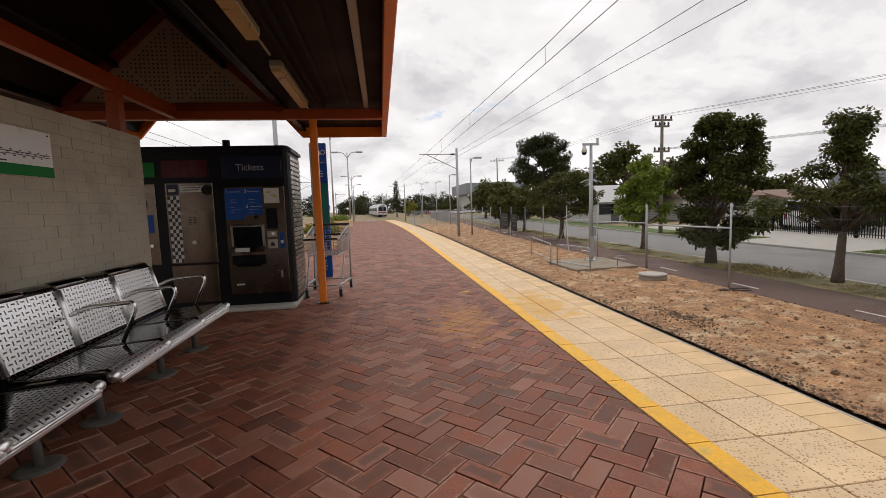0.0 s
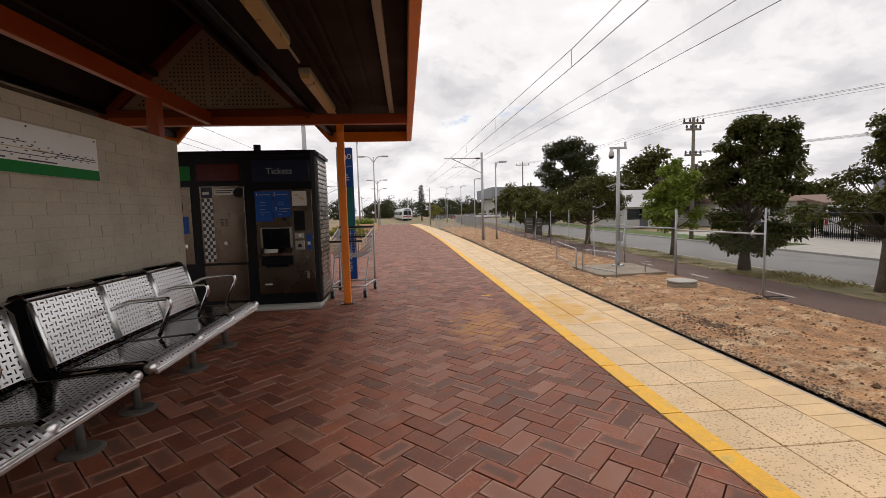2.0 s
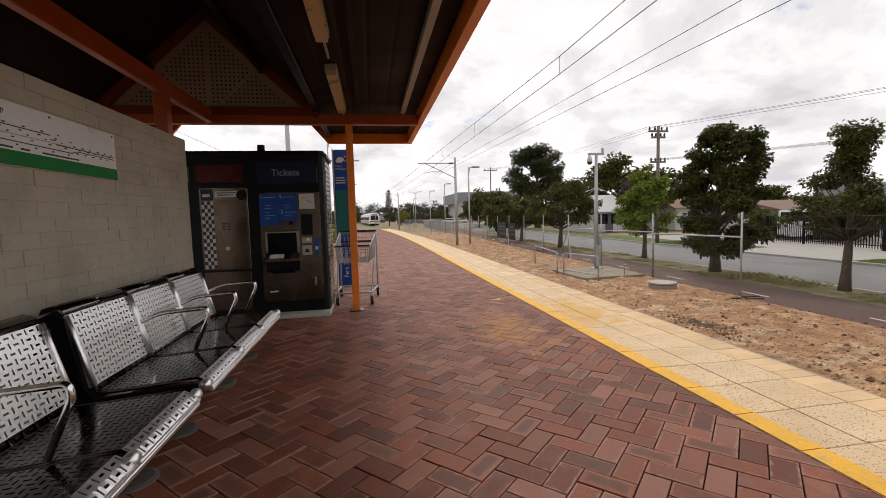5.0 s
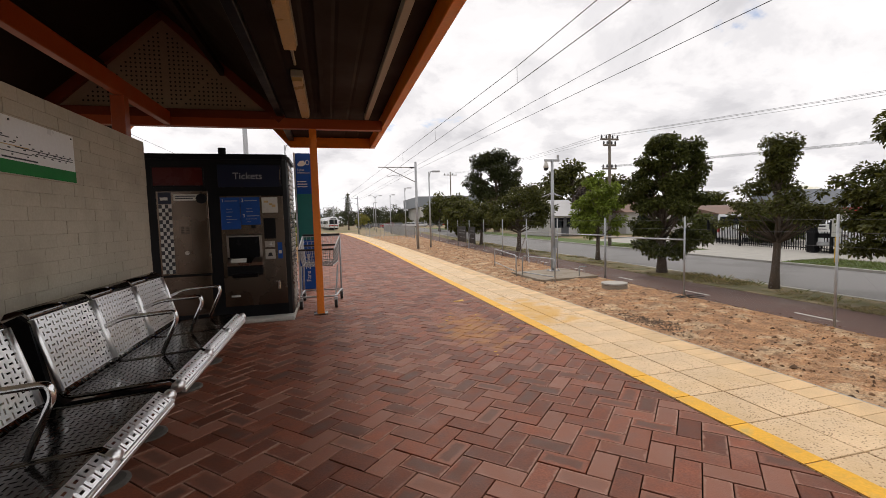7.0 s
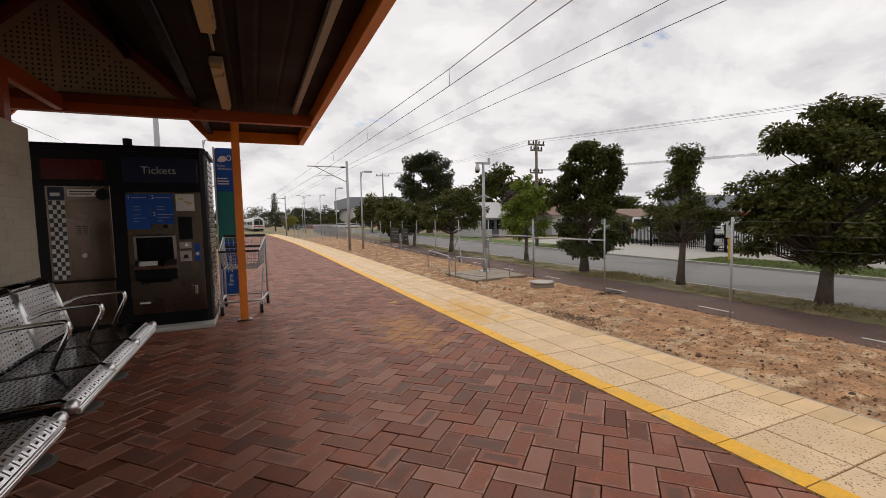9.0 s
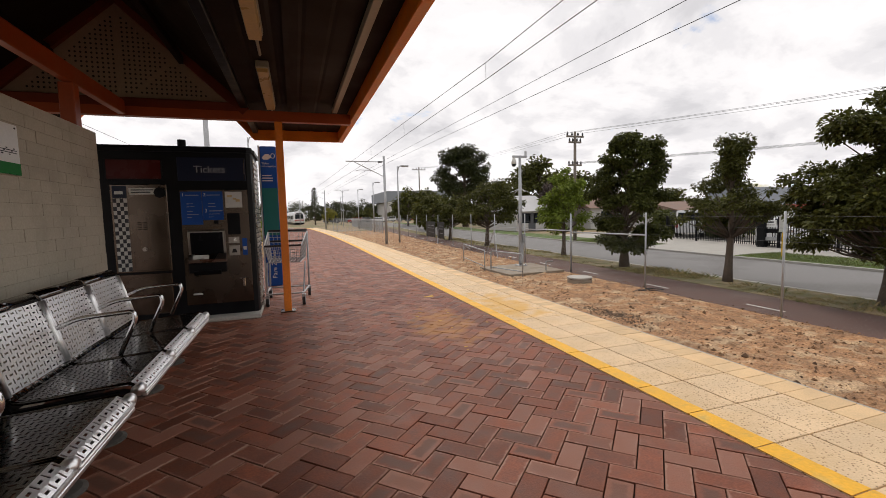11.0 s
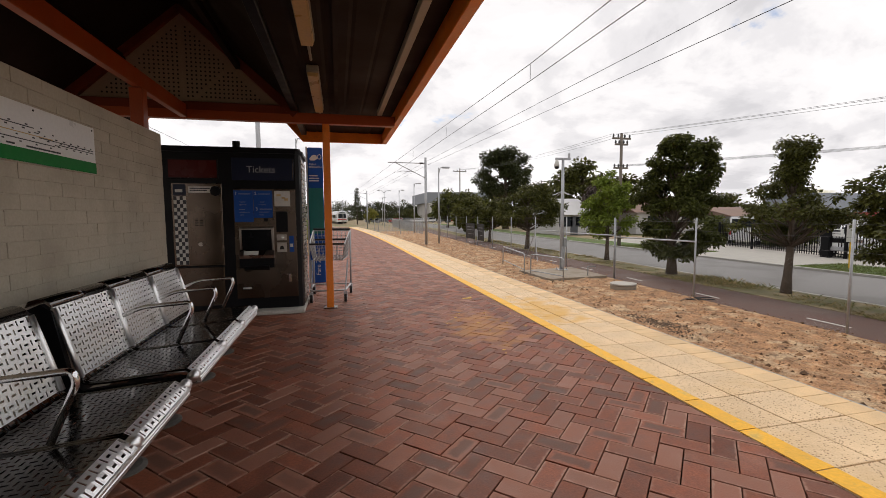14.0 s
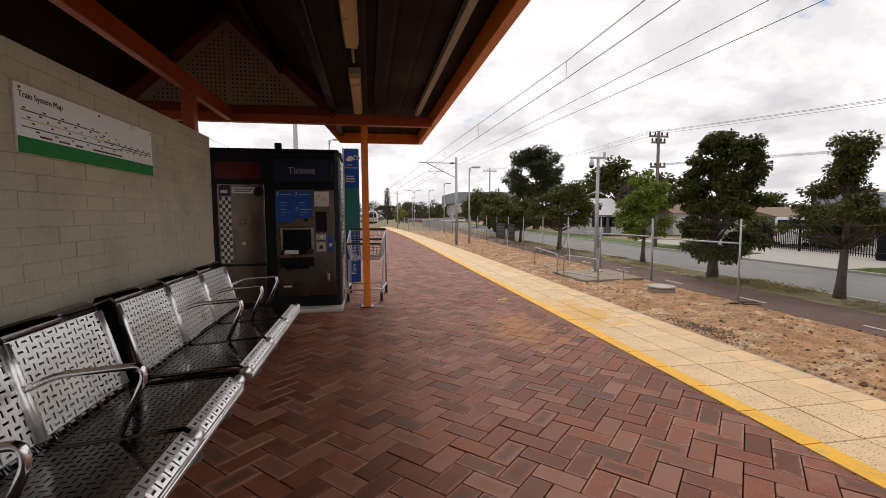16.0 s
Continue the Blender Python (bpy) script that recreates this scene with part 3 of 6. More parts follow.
def pave(plat):
    """Herringbone pavers at 45 degrees; those of the walked stretch are objects of their own."""
    W, gap = PAVER, 0.0055
    c = math.sqrt(0.5)
    rng = random.Random(4)
    vs, fs = [], []
    singles = 0
    shared = {}
    PX, PY = 0.160, 1.930
    uvs = []

    def flat_uv(verts, dx, dy):
        """Metres along the long and the short side of a paver."""
        out = []
        for vx, vy, _ in verts:
            p = ((vx + dx + PX) + (vy + dy - PY)) * c - u0 * W
            q = ((vy + dy - PY) - (vx + dx + PX)) * c - v0 * W
            out.append((p, q) if k == 0 else (q, p))
        return out

    def lay_uv(me, per_vertex):
        idx = np.empty(len(me.loops), dtype=np.int32)
        me.loops.foreach_get("vertex_index", idx)
        me.uv_layers.new(name="paver").data.foreach_set("uv", np.array(per_vertex, dtype=np.float32)[idx].ravel())

    box_xy = (-3.2, YEL - 0.004, -7.0, END)
    R = 330
    for a in range(-R, R):
        for b in range(-R, R):
            k = (a - b) % 4
            if k not in (0, 2):
                continue
            if k == 0:
                u0, v0, u1, v1 = a, b, a + 2, b + 1
            else:
                u0, v0, u1, v1 = a, b - 1, a + 1, b + 1
            cu, cv = (u0 + u1) / 2 * W, (v0 + v1) / 2 * W
            x, y = (cu - cv) * c, (cu + cv) * c
            x, y = x - PX, y + PY
            if not (box_xy[0] < x < box_xy[1] + 0.12 and box_xy[2] < y < box_xy[3]):
                continue
            g = gap / 2
            rect = [(u0 * W + g, v0 * W + g), (u1 * W - g, v0 * W + g), (u1 * W - g, v1 * W - g), (u0 * W + g, v1 * W - g)]
            poly = [((p - q) * c - PX, (p + q) * c + PY) for p, q in rect]
            whole = max(p[0] for p in poly) <= box_xy[1]
            if not whole:
                poly = clip(poly, box_xy[1])
                if len(poly) < 3:
                    continue
            top = rng.uniform(-0.0025, 0.0015)
            if whole and singles < 300 and 2.0 < y < 4.9 and -0.9 < x < 1.35:
                singles += 1
                key = k
                if key not in shared:
                    lv, lf = slab_verts([(p[0] - x, p[1] - y) for p in poly], 0.0, -0.05, 0.003)
                    me = bpy.data.meshes.new("brick")
                    me.from_pydata(lv, [], lf)
                    lay_uv(me, flat_uv(lv, x, y))
                    me.materials.append(M["paver_one"])
                    shared[key] = me
                ob = new("brick", shared[key])
                ob.location = (x, y, top)
                ob.parent = plat
                continue
            lv, lf = slab_verts(poly, top, -0.05, 0.003)
            o = len(vs)
            s = bend(y)
            uvs += flat_uv(lv, 0.0, 0.0)
            vs += [(p[0] + s, p[1], p[2]) for p in lv]
            fs += [tuple(o + i for i in f) for f in lf]
    me = bpy.data.meshes.new("pavers")
    me.from_pydata(vs, [], fs)
    lay_uv(me, uvs)
    me.materials.append(M["paver"])
    ob = new("pavers", me)
    ob.parent = plat
    tagged(ob, "red and purple-brown clay pavers in herringbone", kind="stuff")


def edge_tiles(plat):
    rng = random.Random(8)
    T, gap = 0.4, 0.007
    kinds = {}
    for name, x0, x1, mt in (("a", YEL, MID, "tile"), ("b", MID, BORD, "tile")):
        lv, lf = slab_verts([(x0 - MID + gap / 2, -T / 2 + gap / 2), (x1 - MID - gap / 2, -T / 2 + gap / 2), (x1 - MID - gap / 2, T / 2 - gap / 2), (x0 - MID + gap / 2, T / 2 - gap / 2)], 0, -0.05, 0.003)
        me = bpy.data.meshes.new("tile")
        me.from_pydata(lv, [], lf)
        me.materials.append(M[mt])
        kinds[name] = me
    i0 = -21
    for i in range(i0, int((END - 1.62) / T)):
        y = 1.604 + (i + 0.5) * T
        for name in ("a", "b"):
            ob = new("tile", kinds[name])
            ob.location = (MID + bend(y), y, rng.uniform(-0.001, 0.001))
            ob.parent = plat
    P = T / 3
    lv, lf = slab_verts([(BORD + 0.003, -P / 2 + 0.002), (EDGE - 0.014, -P / 2 + 0.002), (EDGE - 0.014, P / 2 - 0.002), (BORD + 0.003, P / 2 - 0.002)], 0, -0.05, 0.002)
    me = bpy.data.meshes.new("border_paver")
    me.from_pydata(lv, [], lf)
    me.materials.append(M["border"])
    bm_v, bm_f = [], []
    for i in range(-63, int((END - 1.6) / P)):
        y = 1.604 + (i + 0.5) * P
        if 0 <= i < 270:
            ob = new("border_paver", me)
            ob.location = (bend(y), y, rng.uniform(-0.0015, 0.001))
            ob.parent = plat
        else:
            o = len(bm_v)
            bm_v += [(p[0] + bend(y), p[1] + y, p[2]) for p in lv]
            bm_f += [tuple(o + k for k in f) for f in lf]
    mm = bpy.data.meshes.new("border_pavers")
    mm.from_pydata(bm_v, [], bm_f)
    mm.materials.append(M["border"])
    ob = new("border_pavers", mm)
    ob.parent = plat
    tagged(ob, "buff border pavers", kind="stuff")
    # the painted line, in pieces as long as the tiles
    for i in range(i0, int((END - 1.62) / T)):
        y = 1.604 + i * T
        bm = bmesh.new()
        w = 0.135
        n = 6
        top = []
        for k in range(n + 1):
            yy = y + 0.004 + (T - 0.008) * k / n
            top.append((bm.verts.new((YEL + 0.006 + bend(yy), yy, 0.0045)), bm.verts.new((YEL + w + 0.006 * noise.noise(Vector((yy * 9, 3, 1))) + bend(yy), yy, 0.0045))))
        for a, b in zip(top, top[1:]):
            bm.faces.new((a[0], a[1], b[1], b[0]))
        ex = bmesh.ops.extrude_face_region(bm, geom=list(bm.faces))
        for v in ex["geom"]:
            if isinstance(v, bmesh.types.BMVert):
                v.co.z -= 0.0035
        bmesh.ops.recalc_face_normals(bm, faces=list(bm.faces))
        part("yellow_line", bm, "yellow", plat, "worn yellow safety line")


def build_wall():
    """A thickly painted brick wall, brick by brick."""
    X, Y0, Y1, TOP = -2.37, -7.08, 4.92, 2.02
    wall = tagged(new("wall_west"), "cream painted brick wall behind the bench", kind="structure")
    part("core", box(X - 0.19, Y0 + 0.004, -0.04, X - 0.0035, Y1 - 0.0035, TOP - 0.0035), "mortar", wall)
    bl, bh, g = 0.25, TOP / 24, 0.0015
    shared = {}
    rng = random.Random(3)
    vs, fs = [], []
    singles = 0
    for r in range(24):
        z0 = TOP - (r + 1) * bh
        b = Y1
        first = r % 2
        while b > Y0 + 0.02:
            a = max(Y0, b - (bl / 2 if first else bl))
            first = 0
            ln = round(b - a, 3)
            out = rng.uniform(-0.001, 0.0022)
            if ln not in shared:
                bmk = box(-0.2, -ln / 2 + g / 2, g / 2, 0.0, ln / 2 - g / 2, bh - g / 2, 0.002)
                me = bpy.data.meshes.new("brick")
                bmk.to_mesh(me)
                bmk.free()
                me.materials.append(M["block"])
                shared[ln] = me
            if b > 1.9 and z0 > 0.25 and singles < 300:
                singles += 1
                ob = new("brick", shared[ln])
                ob.location = (X + out, (a + b) / 2, z0)
                ob.rotation_euler = (rng.uniform(-0.003, 0.003), rng.uniform(-0.012, 0.012), rng.uniform(-0.004, 0.004))
                ob.parent = wall
            else:
                o = len(vs)
                vs += [(v.co.x + X + out, v.co.y + (a + b) / 2, v.co.z + z0) for v in shared[ln].vertices]
                fs += [tuple(o + k for k in q.vertices) for q in shared[ln].polygons]
            b = a
    me = bpy.data.meshes.new("bricks")
    me.from_pydata(vs, [], fs)
    me.materials.append(M["block"])
    ob = new("bricks", me)
    ob.parent = wall
    tagged(ob, "rest of the painted bricks", kind="stuff")
    return wall


def build_canopy():
    """Platform shelter: a gabled middle over the wall, flat wings to both sides, on posts."""
    c = thing("platform_shelter", "orange steel platform shelter with brown soffit and gabled roof", "shelter")
    AX, APEX, INN = -2.48, 3.72, 1.26      # ridge line, ridge height, half width of the gable at the wings
    Y0, Y1, YB = -14.0, 7.72, 6.03
    WZ = 2.60                               # underside of the wings
    OUT = 2.53                              # half width of the whole roof
    for s in (1, -1):
        x_in, x_out = AX + s * INN, AX + s * OUT
        # wing soffit with ribs along the platform
        pr = []
        xs = np.linspace(min(x_in, x_out), max(x_in, x_out), 6 * 8 + 1)
        for i, x in enumerate(xs):
            pr.append((x, WZ + (0.006 if i % 8 == 0 else 0.0)))
        pr += [(xs[-1], WZ + 0.09), (xs[0], WZ + 0.09)]
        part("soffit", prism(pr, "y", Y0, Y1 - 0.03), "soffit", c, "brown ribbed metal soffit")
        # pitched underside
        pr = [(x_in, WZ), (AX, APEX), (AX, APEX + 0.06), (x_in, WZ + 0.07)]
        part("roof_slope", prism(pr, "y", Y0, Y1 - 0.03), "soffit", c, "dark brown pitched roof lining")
        # outer fascia beam
        fx = x_out - s * 0.0
        part("fascia", box(min(fx, fx + s * 0.08), Y0, 2.44, max(fx, fx + s * 0.08), Y1, 2.74, 0.006), "orange", c, "orange painted steel fascia")
        # end fascia with its slanted inner end
        xa, xb, xc = x_out, AX + s * 1.235, AX + s * 0.92
        pr = [(xa, 2.44), (xb, 2.44), (xc, 2.80), (xa, 2.80)]
        part("end_fascia", prism(pr, "y", Y1 - 0.05, Y1), "orange", c)
        part("gable_fascia", prism([(xc, 2.80), (AX + s * 0.78, 2.77), (AX, APEX + 0.0), (AX, APEX + 0.22)], "y", Y1 - 0.05, Y1 - 0.005), "shaded_red", c)
        # inner beam at the foot of the slope
        part("eaves_beam", box(x_in - 0.04, Y0, WZ - 0.06, x_in + 0.04, Y1 - 0.06, WZ + 0.05, 0.006), "black", c, "dark steel beam")
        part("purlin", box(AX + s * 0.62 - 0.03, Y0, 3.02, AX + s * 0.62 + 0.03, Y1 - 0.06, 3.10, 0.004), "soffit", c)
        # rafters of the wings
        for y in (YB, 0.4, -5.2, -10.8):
            # beam colours are darkened to stand in for the shade below the roof
            part("wing_beam", box(min(AX, x_out), y - 0.05, 2.40, max(AX, x_out), y + 0.05, 2.525, 0.006), "shaded_red" if y != YB else "orange_shaded", c)
        # post with its base plate and bracket
        px = AX + s * 1.64
        post = part("post", box(px - 0.045, YB - 0.045, 0.0, px + 0.045, YB + 0.045, 2.40, 0.006, seg=2), "orange", c, "orange painted square steel post")
        part("base_plate", box(px - 0.09, YB - 0.09, 0.0, px + 0.09, YB + 0.09, 0.012, 0.003), "steel", post)
        # pale strip along the wing
        part("cable_tray", box(AX + s * 2.33 - 0.03, 0.4, 2.53, AX + s * 2.33 + 0.03, YB - 0.05, 2.595, 0.004), "lamp_body", c, "pale metal cable tray")
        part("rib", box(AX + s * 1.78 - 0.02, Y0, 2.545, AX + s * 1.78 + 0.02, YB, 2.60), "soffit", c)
        # triangle frame rafters
        p0, p1 = Vector((x_in + s * 0.02, YB, 2.50)), Vector((AX, YB, APEX - 0.02))
        d = (p1 - p0).normalized()
        nrm = Vector((d.z, 0, -d.x)) * 0.055
        part("gable_rafter", prism([((p0 + nrm).x, (p0 + nrm).z), ((p1 + nrm).x, (p1 + nrm).z), ((p1 - nrm).x, (p1 - nrm).z), ((p0 - nrm).x, (p0 - nrm).z)], "y", YB - 0.06, YB + 0.06), "shaded_red", c)
        part("roof_sheet", prism([(x_out, WZ + 0.1), (x_in, WZ + 0.13), (AX, APEX + 0.1), (AX, APEX + 0.14), (x_in, WZ + 0.17), (x_out, WZ + 0.15)], "y", Y0 - 0.05, Y1), "galv", c, "corrugated metal roof sheet")
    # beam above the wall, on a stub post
    part("ridge_beam", box(AX - 0.03, Y0, 2.405, AX + 0.04, YB - 0.06, 2.56, 0.006), "orange_shaded", c, "orange steel beam above the wall")
    part("stub_post", box(AX - 0.055, 4.70, 2.02, AX + 0.055, 4.81, 2.40, 0.006), "orange_shaded", c)
    part("stub_post", box(AX - 0.055, 0.30, 2.02, AX + 0.055, 0.41, 2.40, 0.006), "orange_shaded", c)
    part("bottom_chord", box(AX - INN, YB - 0.055, 2.50, AX + INN, YB + 0.055, 2.60, 0.006), "shaded_red", c)
    # perforated gable panels, two sheets each side of a joint
    for s in (1, -1):
        tri = [(AX + s * 0.001, 2.56), (AX + s * 1.18, 2.56), (AX + s * 0.001, 3.70)]
        pan = part("gable_panel", prism(tri, "y", YB + 0.0, YB + 0.012), "cream", c, "cream perforated metal gable panel")
        bm = bmesh.new()
        P = 0.05
        for i in range(1, 22):
            for j in range(1, 22):
                x, z = i * P, 2.62 + j * P
                if x / 1.0 + (z - 2.60) / 0.98 < 0.97 and abs((z - 2.6) - (x - 0.1)) > 0.022:
                    bmesh.ops.create_circle(bm, cap_ends=True, segments=6, radius=0.0125, matrix=pose(AX + s * x, YB - 0.002, z, 90))
        tagged(part("perforation_pattern", bm, "hole", pan), "punched holes", kind="stuff")
    # fluorescent lamps under the wing
    for s in (1,):
        for y0, y1 in ((0.2, 1.69), (2.17, 3.66), (4.36, 5.85)):
            x = AX + 1.57
            lm = part("lamp_housing", box(x - 0.055, y0, 2.535, x + 0.055, y1, 2.60, 0.008), "lamp_body", c, "metal batten lamp housing, unlit")
            part("diffuser", prism([(x - 0.05, 2.535), (x - 0.042, 2.50), (x + 0.042, 2.50), (x + 0.05, 2.535)], "y", y0 + 0.02, y1 - 0.02), "diffuser", lm, "yellowed plastic diffuser")
            part("conduit", tube([(x, y1, 2.575), (x, y1 + 0.5, 2.575)], 0.012, 6), "lamp_body", lm)
    return c


# ---- trees ----
def leaves(rng, clumps, count, size, droop=0.55, flat=0.5, tier=0.75):
    """Single folded leaves scattered about clump centres; the outline stays uneven."""
    vs, fs = [], []
    tot = sum(c[1] ** 2 for c in clumps)
    for c, r in clumps:
        n = max(3, int(count * r * r / tot))
        tilt = Vector((rng.gauss(0, 0.25), rng.gauss(0, 0.25), 1)).normalized()
        for _ in range(n):
            d = Vector((rng.gauss(0, 1), rng.gauss(0, 1), rng.gauss(0, 1) * 0.7 + 0.15)).normalized()
            p = d * (r * rng.random() ** 0.6)
            p = c + p - tilt * (p.dot(tilt) * (1 - tier))
            s = size * rng.uniform(0.6, 1.35)
            t = (d * 0.7 + Vector((rng.gauss(0, 0.45), rng.gauss(0, 0.45), -droop + rng.gauss(0, 0.3)))).normalized()
            u = t.cross(Vector((rng.gauss(0, flat), rng.gauss(0, flat), 1))).normalized()
            w = u.cross(t) * 0.12
            o = len(vs)
            vs += [tuple(p), tuple(p + t * s * 0.5 + u * s * 0.33 + w * s), tuple(p + t * s), tuple(p + t * s * 0.5 - u * s * 0.33 + w * s)]
            fs += [(o, o + 1, o + 2), (o, o + 2, o + 3)]
    return vs, fs


DOME = ((0.25, 0.45), (0.42, 0.95), (0.62, 1.0), (0.82, 0.75), (1.0, 0.2))


def tree(name, label, at, height, crown, seed, leaf="leaf_mid", leaves_n=5000, leaf_size=0.2, trunk_r=0.14, lean=(0, 0), clumps_n=70, clump=0.2, profile=DOME, squash=1.0, tier=0.75, droop=0.55):
    """profile: rows of relative height and relative half width; the clumps sit on limbs between them."""
    rng = random.Random(seed)
    t = thing(name, label, "tree", at)

    def axis(f):
        return Vector((lean[0] * f + 0.06 * math.sin(4 * f + seed), lean[1] * f + 0.06 * math.sin(3 * f + seed * 2), height * f))

    def width(f):
        for (a, wa), (b, wb) in zip(profile, profile[1:]):
            if a <= f <= b:
                return wa + (wb - wa) * (f - a) / (b - a)
        return 0.0

    n = 8
    bm = tube([axis(0.93 * i / n) - Vector((0, 0, 0.08 if i == 0 else 0)) for i in range(n + 1)], 0, 9, radii=[trunk_r * (1.3 if i == 0 else 1 - 0.85 * i / n) for i in range(n + 1)])
    clumps = []
    lo, hi = profile[0][0], profile[-1][0]
    k = 0
    while len(clumps) < clumps_n and k < clumps_n * 6:
        k += 1
        f = rng.uniform(lo, hi)
        w = width(f)
        if rng.random() > 0.25 + 0.75 * w:
            continue
        a = k * 2.399 + rng.uniform(-0.4, 0.4)
        r = crown * w * (0.35 + 0.65 * rng.random() ** 0.5) * rng.uniform(0.8, 1.12)
        tip = axis(f) + Vector((math.cos(a) * r, math.sin(a) * r * squash, rng.uniform(-0.05, 0.05) * height))
        base = axis(max(lo * 0.8, f - 0.16 - 0.1 * rng.random()))
        mid = base.lerp(tip, 0.55) + Vector((0, 0, -0.05 * r))
        r0 = trunk_r * 0.30 * (1.1 - 0.6 * f)
        tube([base, mid, tip], 0, 5, bm, radii=[r0, r0 * 0.6, 0.008])
        clumps.append((tip, crown * clump * rng.uniform(0.6, 1.35)))
    clumps.append((axis(0.97), crown * clump * 0.8))
    part("trunk", bm, "bark", t, "grey-brown trunk and limbs", smooth=True)
    vs, fs = leaves(rng, clumps, leaves_n, leaf_size, droop, tier=tier)
    me = bpy.data.meshes.new("crown")
    me.from_pydata(vs, [], fs)
    me.materials.append(M[leaf])
    ob = new("crown", me)
    ob.parent = t
    tagged(ob, "leafy crown with gaps", kind="stuff")
    return t


def build_trees():
    g = G
    spread = ((0.26, 0.62), (0.34, 0.95), (0.52, 1.0), (0.66, 0.98), (0.80, 0.72), (0.93, 0.55), (1.0, 0.30))
    tree("street_tree", "broad dark green street tree on the verge", (11.46, 5.82, g), 4.55, 1.75, 11, "leaf_mid", 52000, 0.098, 0.155, (0.0, -0.05), 105, 0.215, spread, tier=0.62, droop=0.45)
    high = ((0.36, 0.55), (0.48, 0.95), (0.65, 1.0), (0.84, 0.72), (1.0, 0.2))
    wisp = ((0.38, 0.45), (0.46, 1.0), (0.57, 1.0), (0.66, 0.62), (0.72, 0.20), (0.86, 0.30), (1.0, 0.26))
    tree("street_tree", "thin leaning street tree with sparse top", (11.55, 9.65, g), 4.25, 1.28, 24, "leaf_mid", 15000, 0.085, 0.12, (0.15, 0.1), 85, 0.18, wisp, tier=0.7)
    cone = ((0.17, 0.42), (0.25, 0.85), (0.40, 1.0), (0.55, 0.98), (0.66, 0.74), (0.76, 0.84), (0.90, 0.66), (1.0, 0.40))
    tree("street_tree", "tall dense street tree with big dark leaves", (11.4, 13.75, g), 5.15, 1.45, 35, "leaf_dark", 34000, 0.115, 0.17, (0.15, -0.1), 78, 0.225, cone, tier=0.66)
    tree("street_tree", "young street tree with bright green leaves", (12.1, 18.9, g), 4.1, 1.3, 44, "leaf_light", 9000, 0.14, 0.11, (0, 0), 34, 0.30, ((0.34, 0.6), (0.5, 1.0), (0.75, 0.8), (1.0, 0.3)), tier=0.6)
    tree("street_tree", "round dark street tree", (11.4, 26.5, g), 4.1, 2.15, 55, "leaf_mid", 16000, 0.14, 0.16, (0, 0), 70, 0.22, high, tier=0.5)
    tree("street_tree", "round dark street tree", (11.6, 34.5, g), 3.5, 1.6, 56, "leaf_mid", 4200, 0.24, 0.14, (0, 0), 50, 0.22, high)
    tree("street_tree", "round dark street tree", (12.8, 43.0, g), 3.9, 1.9, 57, "leaf_mid", 4200, 0.3, 0.14, (0, 0), 45, 0.25)
    gum = ((0.40, 0.40), (0.52, 0.8), (0.68, 1.0), (0.86, 0.85), (1.0, 0.45))
    tree("gum_tree", "tall spreading eucalyptus behind the street", (25.6, 66.0, g), 12.0, 4.5, 66, "leaf_gum", 20000, 0.33, 0.45, (0, 0), 60, 0.27, gum, tier=0.6)
    tree("gum_tree", "broad olive-green tree behind the houses", (37, 62.0, g), 9.6, 5.6, 67, "leaf_mid", 8000, 0.55, 0.35, (0, 0), 70, 0.24)
    tree("garden_tree", "leafless brownish garden tree", (29, 45.0, g), 5.6, 2.4, 68, "twig", 4500, 0.3, 0.15, (0, 0), 45, 0.28)


# ---- things on the platform ----
def along(profile, s):
    """The point at the length s of a profile of (x, z), and its whole length."""
    acc = 0.0
    for a, b in zip(profile, profile[1:]):
        d = math.dist(a, b)
        if s <= acc + d or b is profile[-1]:
            f = (s - acc) / d
            return (a[0] + (b[0] - a[0]) * f, a[1] + (b[1] - a[1]) * f)
        acc += d


def length(profile):
    return sum(math.dist(a, b) for a, b in zip(profile, profile[1:]))


def perforated(profile, y0, y1, pitch=0.033):
    """A steel sheet bent along a profile, punched with slots that lie crosswise in turn."""
    L = length(profile)
    nu, nv = max(2, round(L / pitch)), max(2, round((y1 - y0) / pitch))
    du, dv = L / nu, (y1 - y0) / nv
    bm = bmesh.new()
    cache = {}

    def vert(u, v):
        key = (round(u, 5), round(v, 5))
        if key not in cache:
            x, z = along(profile, min(max(u, 0.0), L))
            cache[key] = bm.verts.new((x, y0 + v, z))
        return cache[key]

    for i in range(nu):
        for j in range(nv):
            a, b = i * du, j * dv
            if (i + j) % 2:
                fu, fv = 0.38, 0.13
            else:
                fu, fv = 0.13, 0.38
            ua, ub, va, vb = a, a + du, b, b + dv
            uc, ud, vc, vd = a + du * (0.5 - fu), a + du * (0.5 + fu), b + dv * (0.5 - fv), b + dv * (0.5 + fv)
            o = [vert(ua, va), vert(ub, va), vert(ub, vb), vert(ua, vb)]
            q = [vert(uc, vc), vert(ud, vc), vert(ud, vd), vert(uc, vd)]
            for k in range(4):
                bm.faces.new((o[k], o[(k + 1) % 4], q[(k + 1) % 4], q[k]))
    bmesh.ops.recalc_face_normals(bm, faces=list(bm.faces))
    return bm


def rolled(profile, y0, y1):
    bm = bmesh.new()
    rows = [(bm.verts.new((x, y0, z)), bm.verts.new((x, y1, z))) for x, z in profile]
    for a, b in zip(rows, rows[1:]):
        bm.faces.new((a[0], a[1], b[1], b[0]))
    return bm


def thicken(ob, t):
    s = ob.modifiers.new("thickness", "SOLIDIFY")
    s.thickness, s.offset = t, 0
    return ob


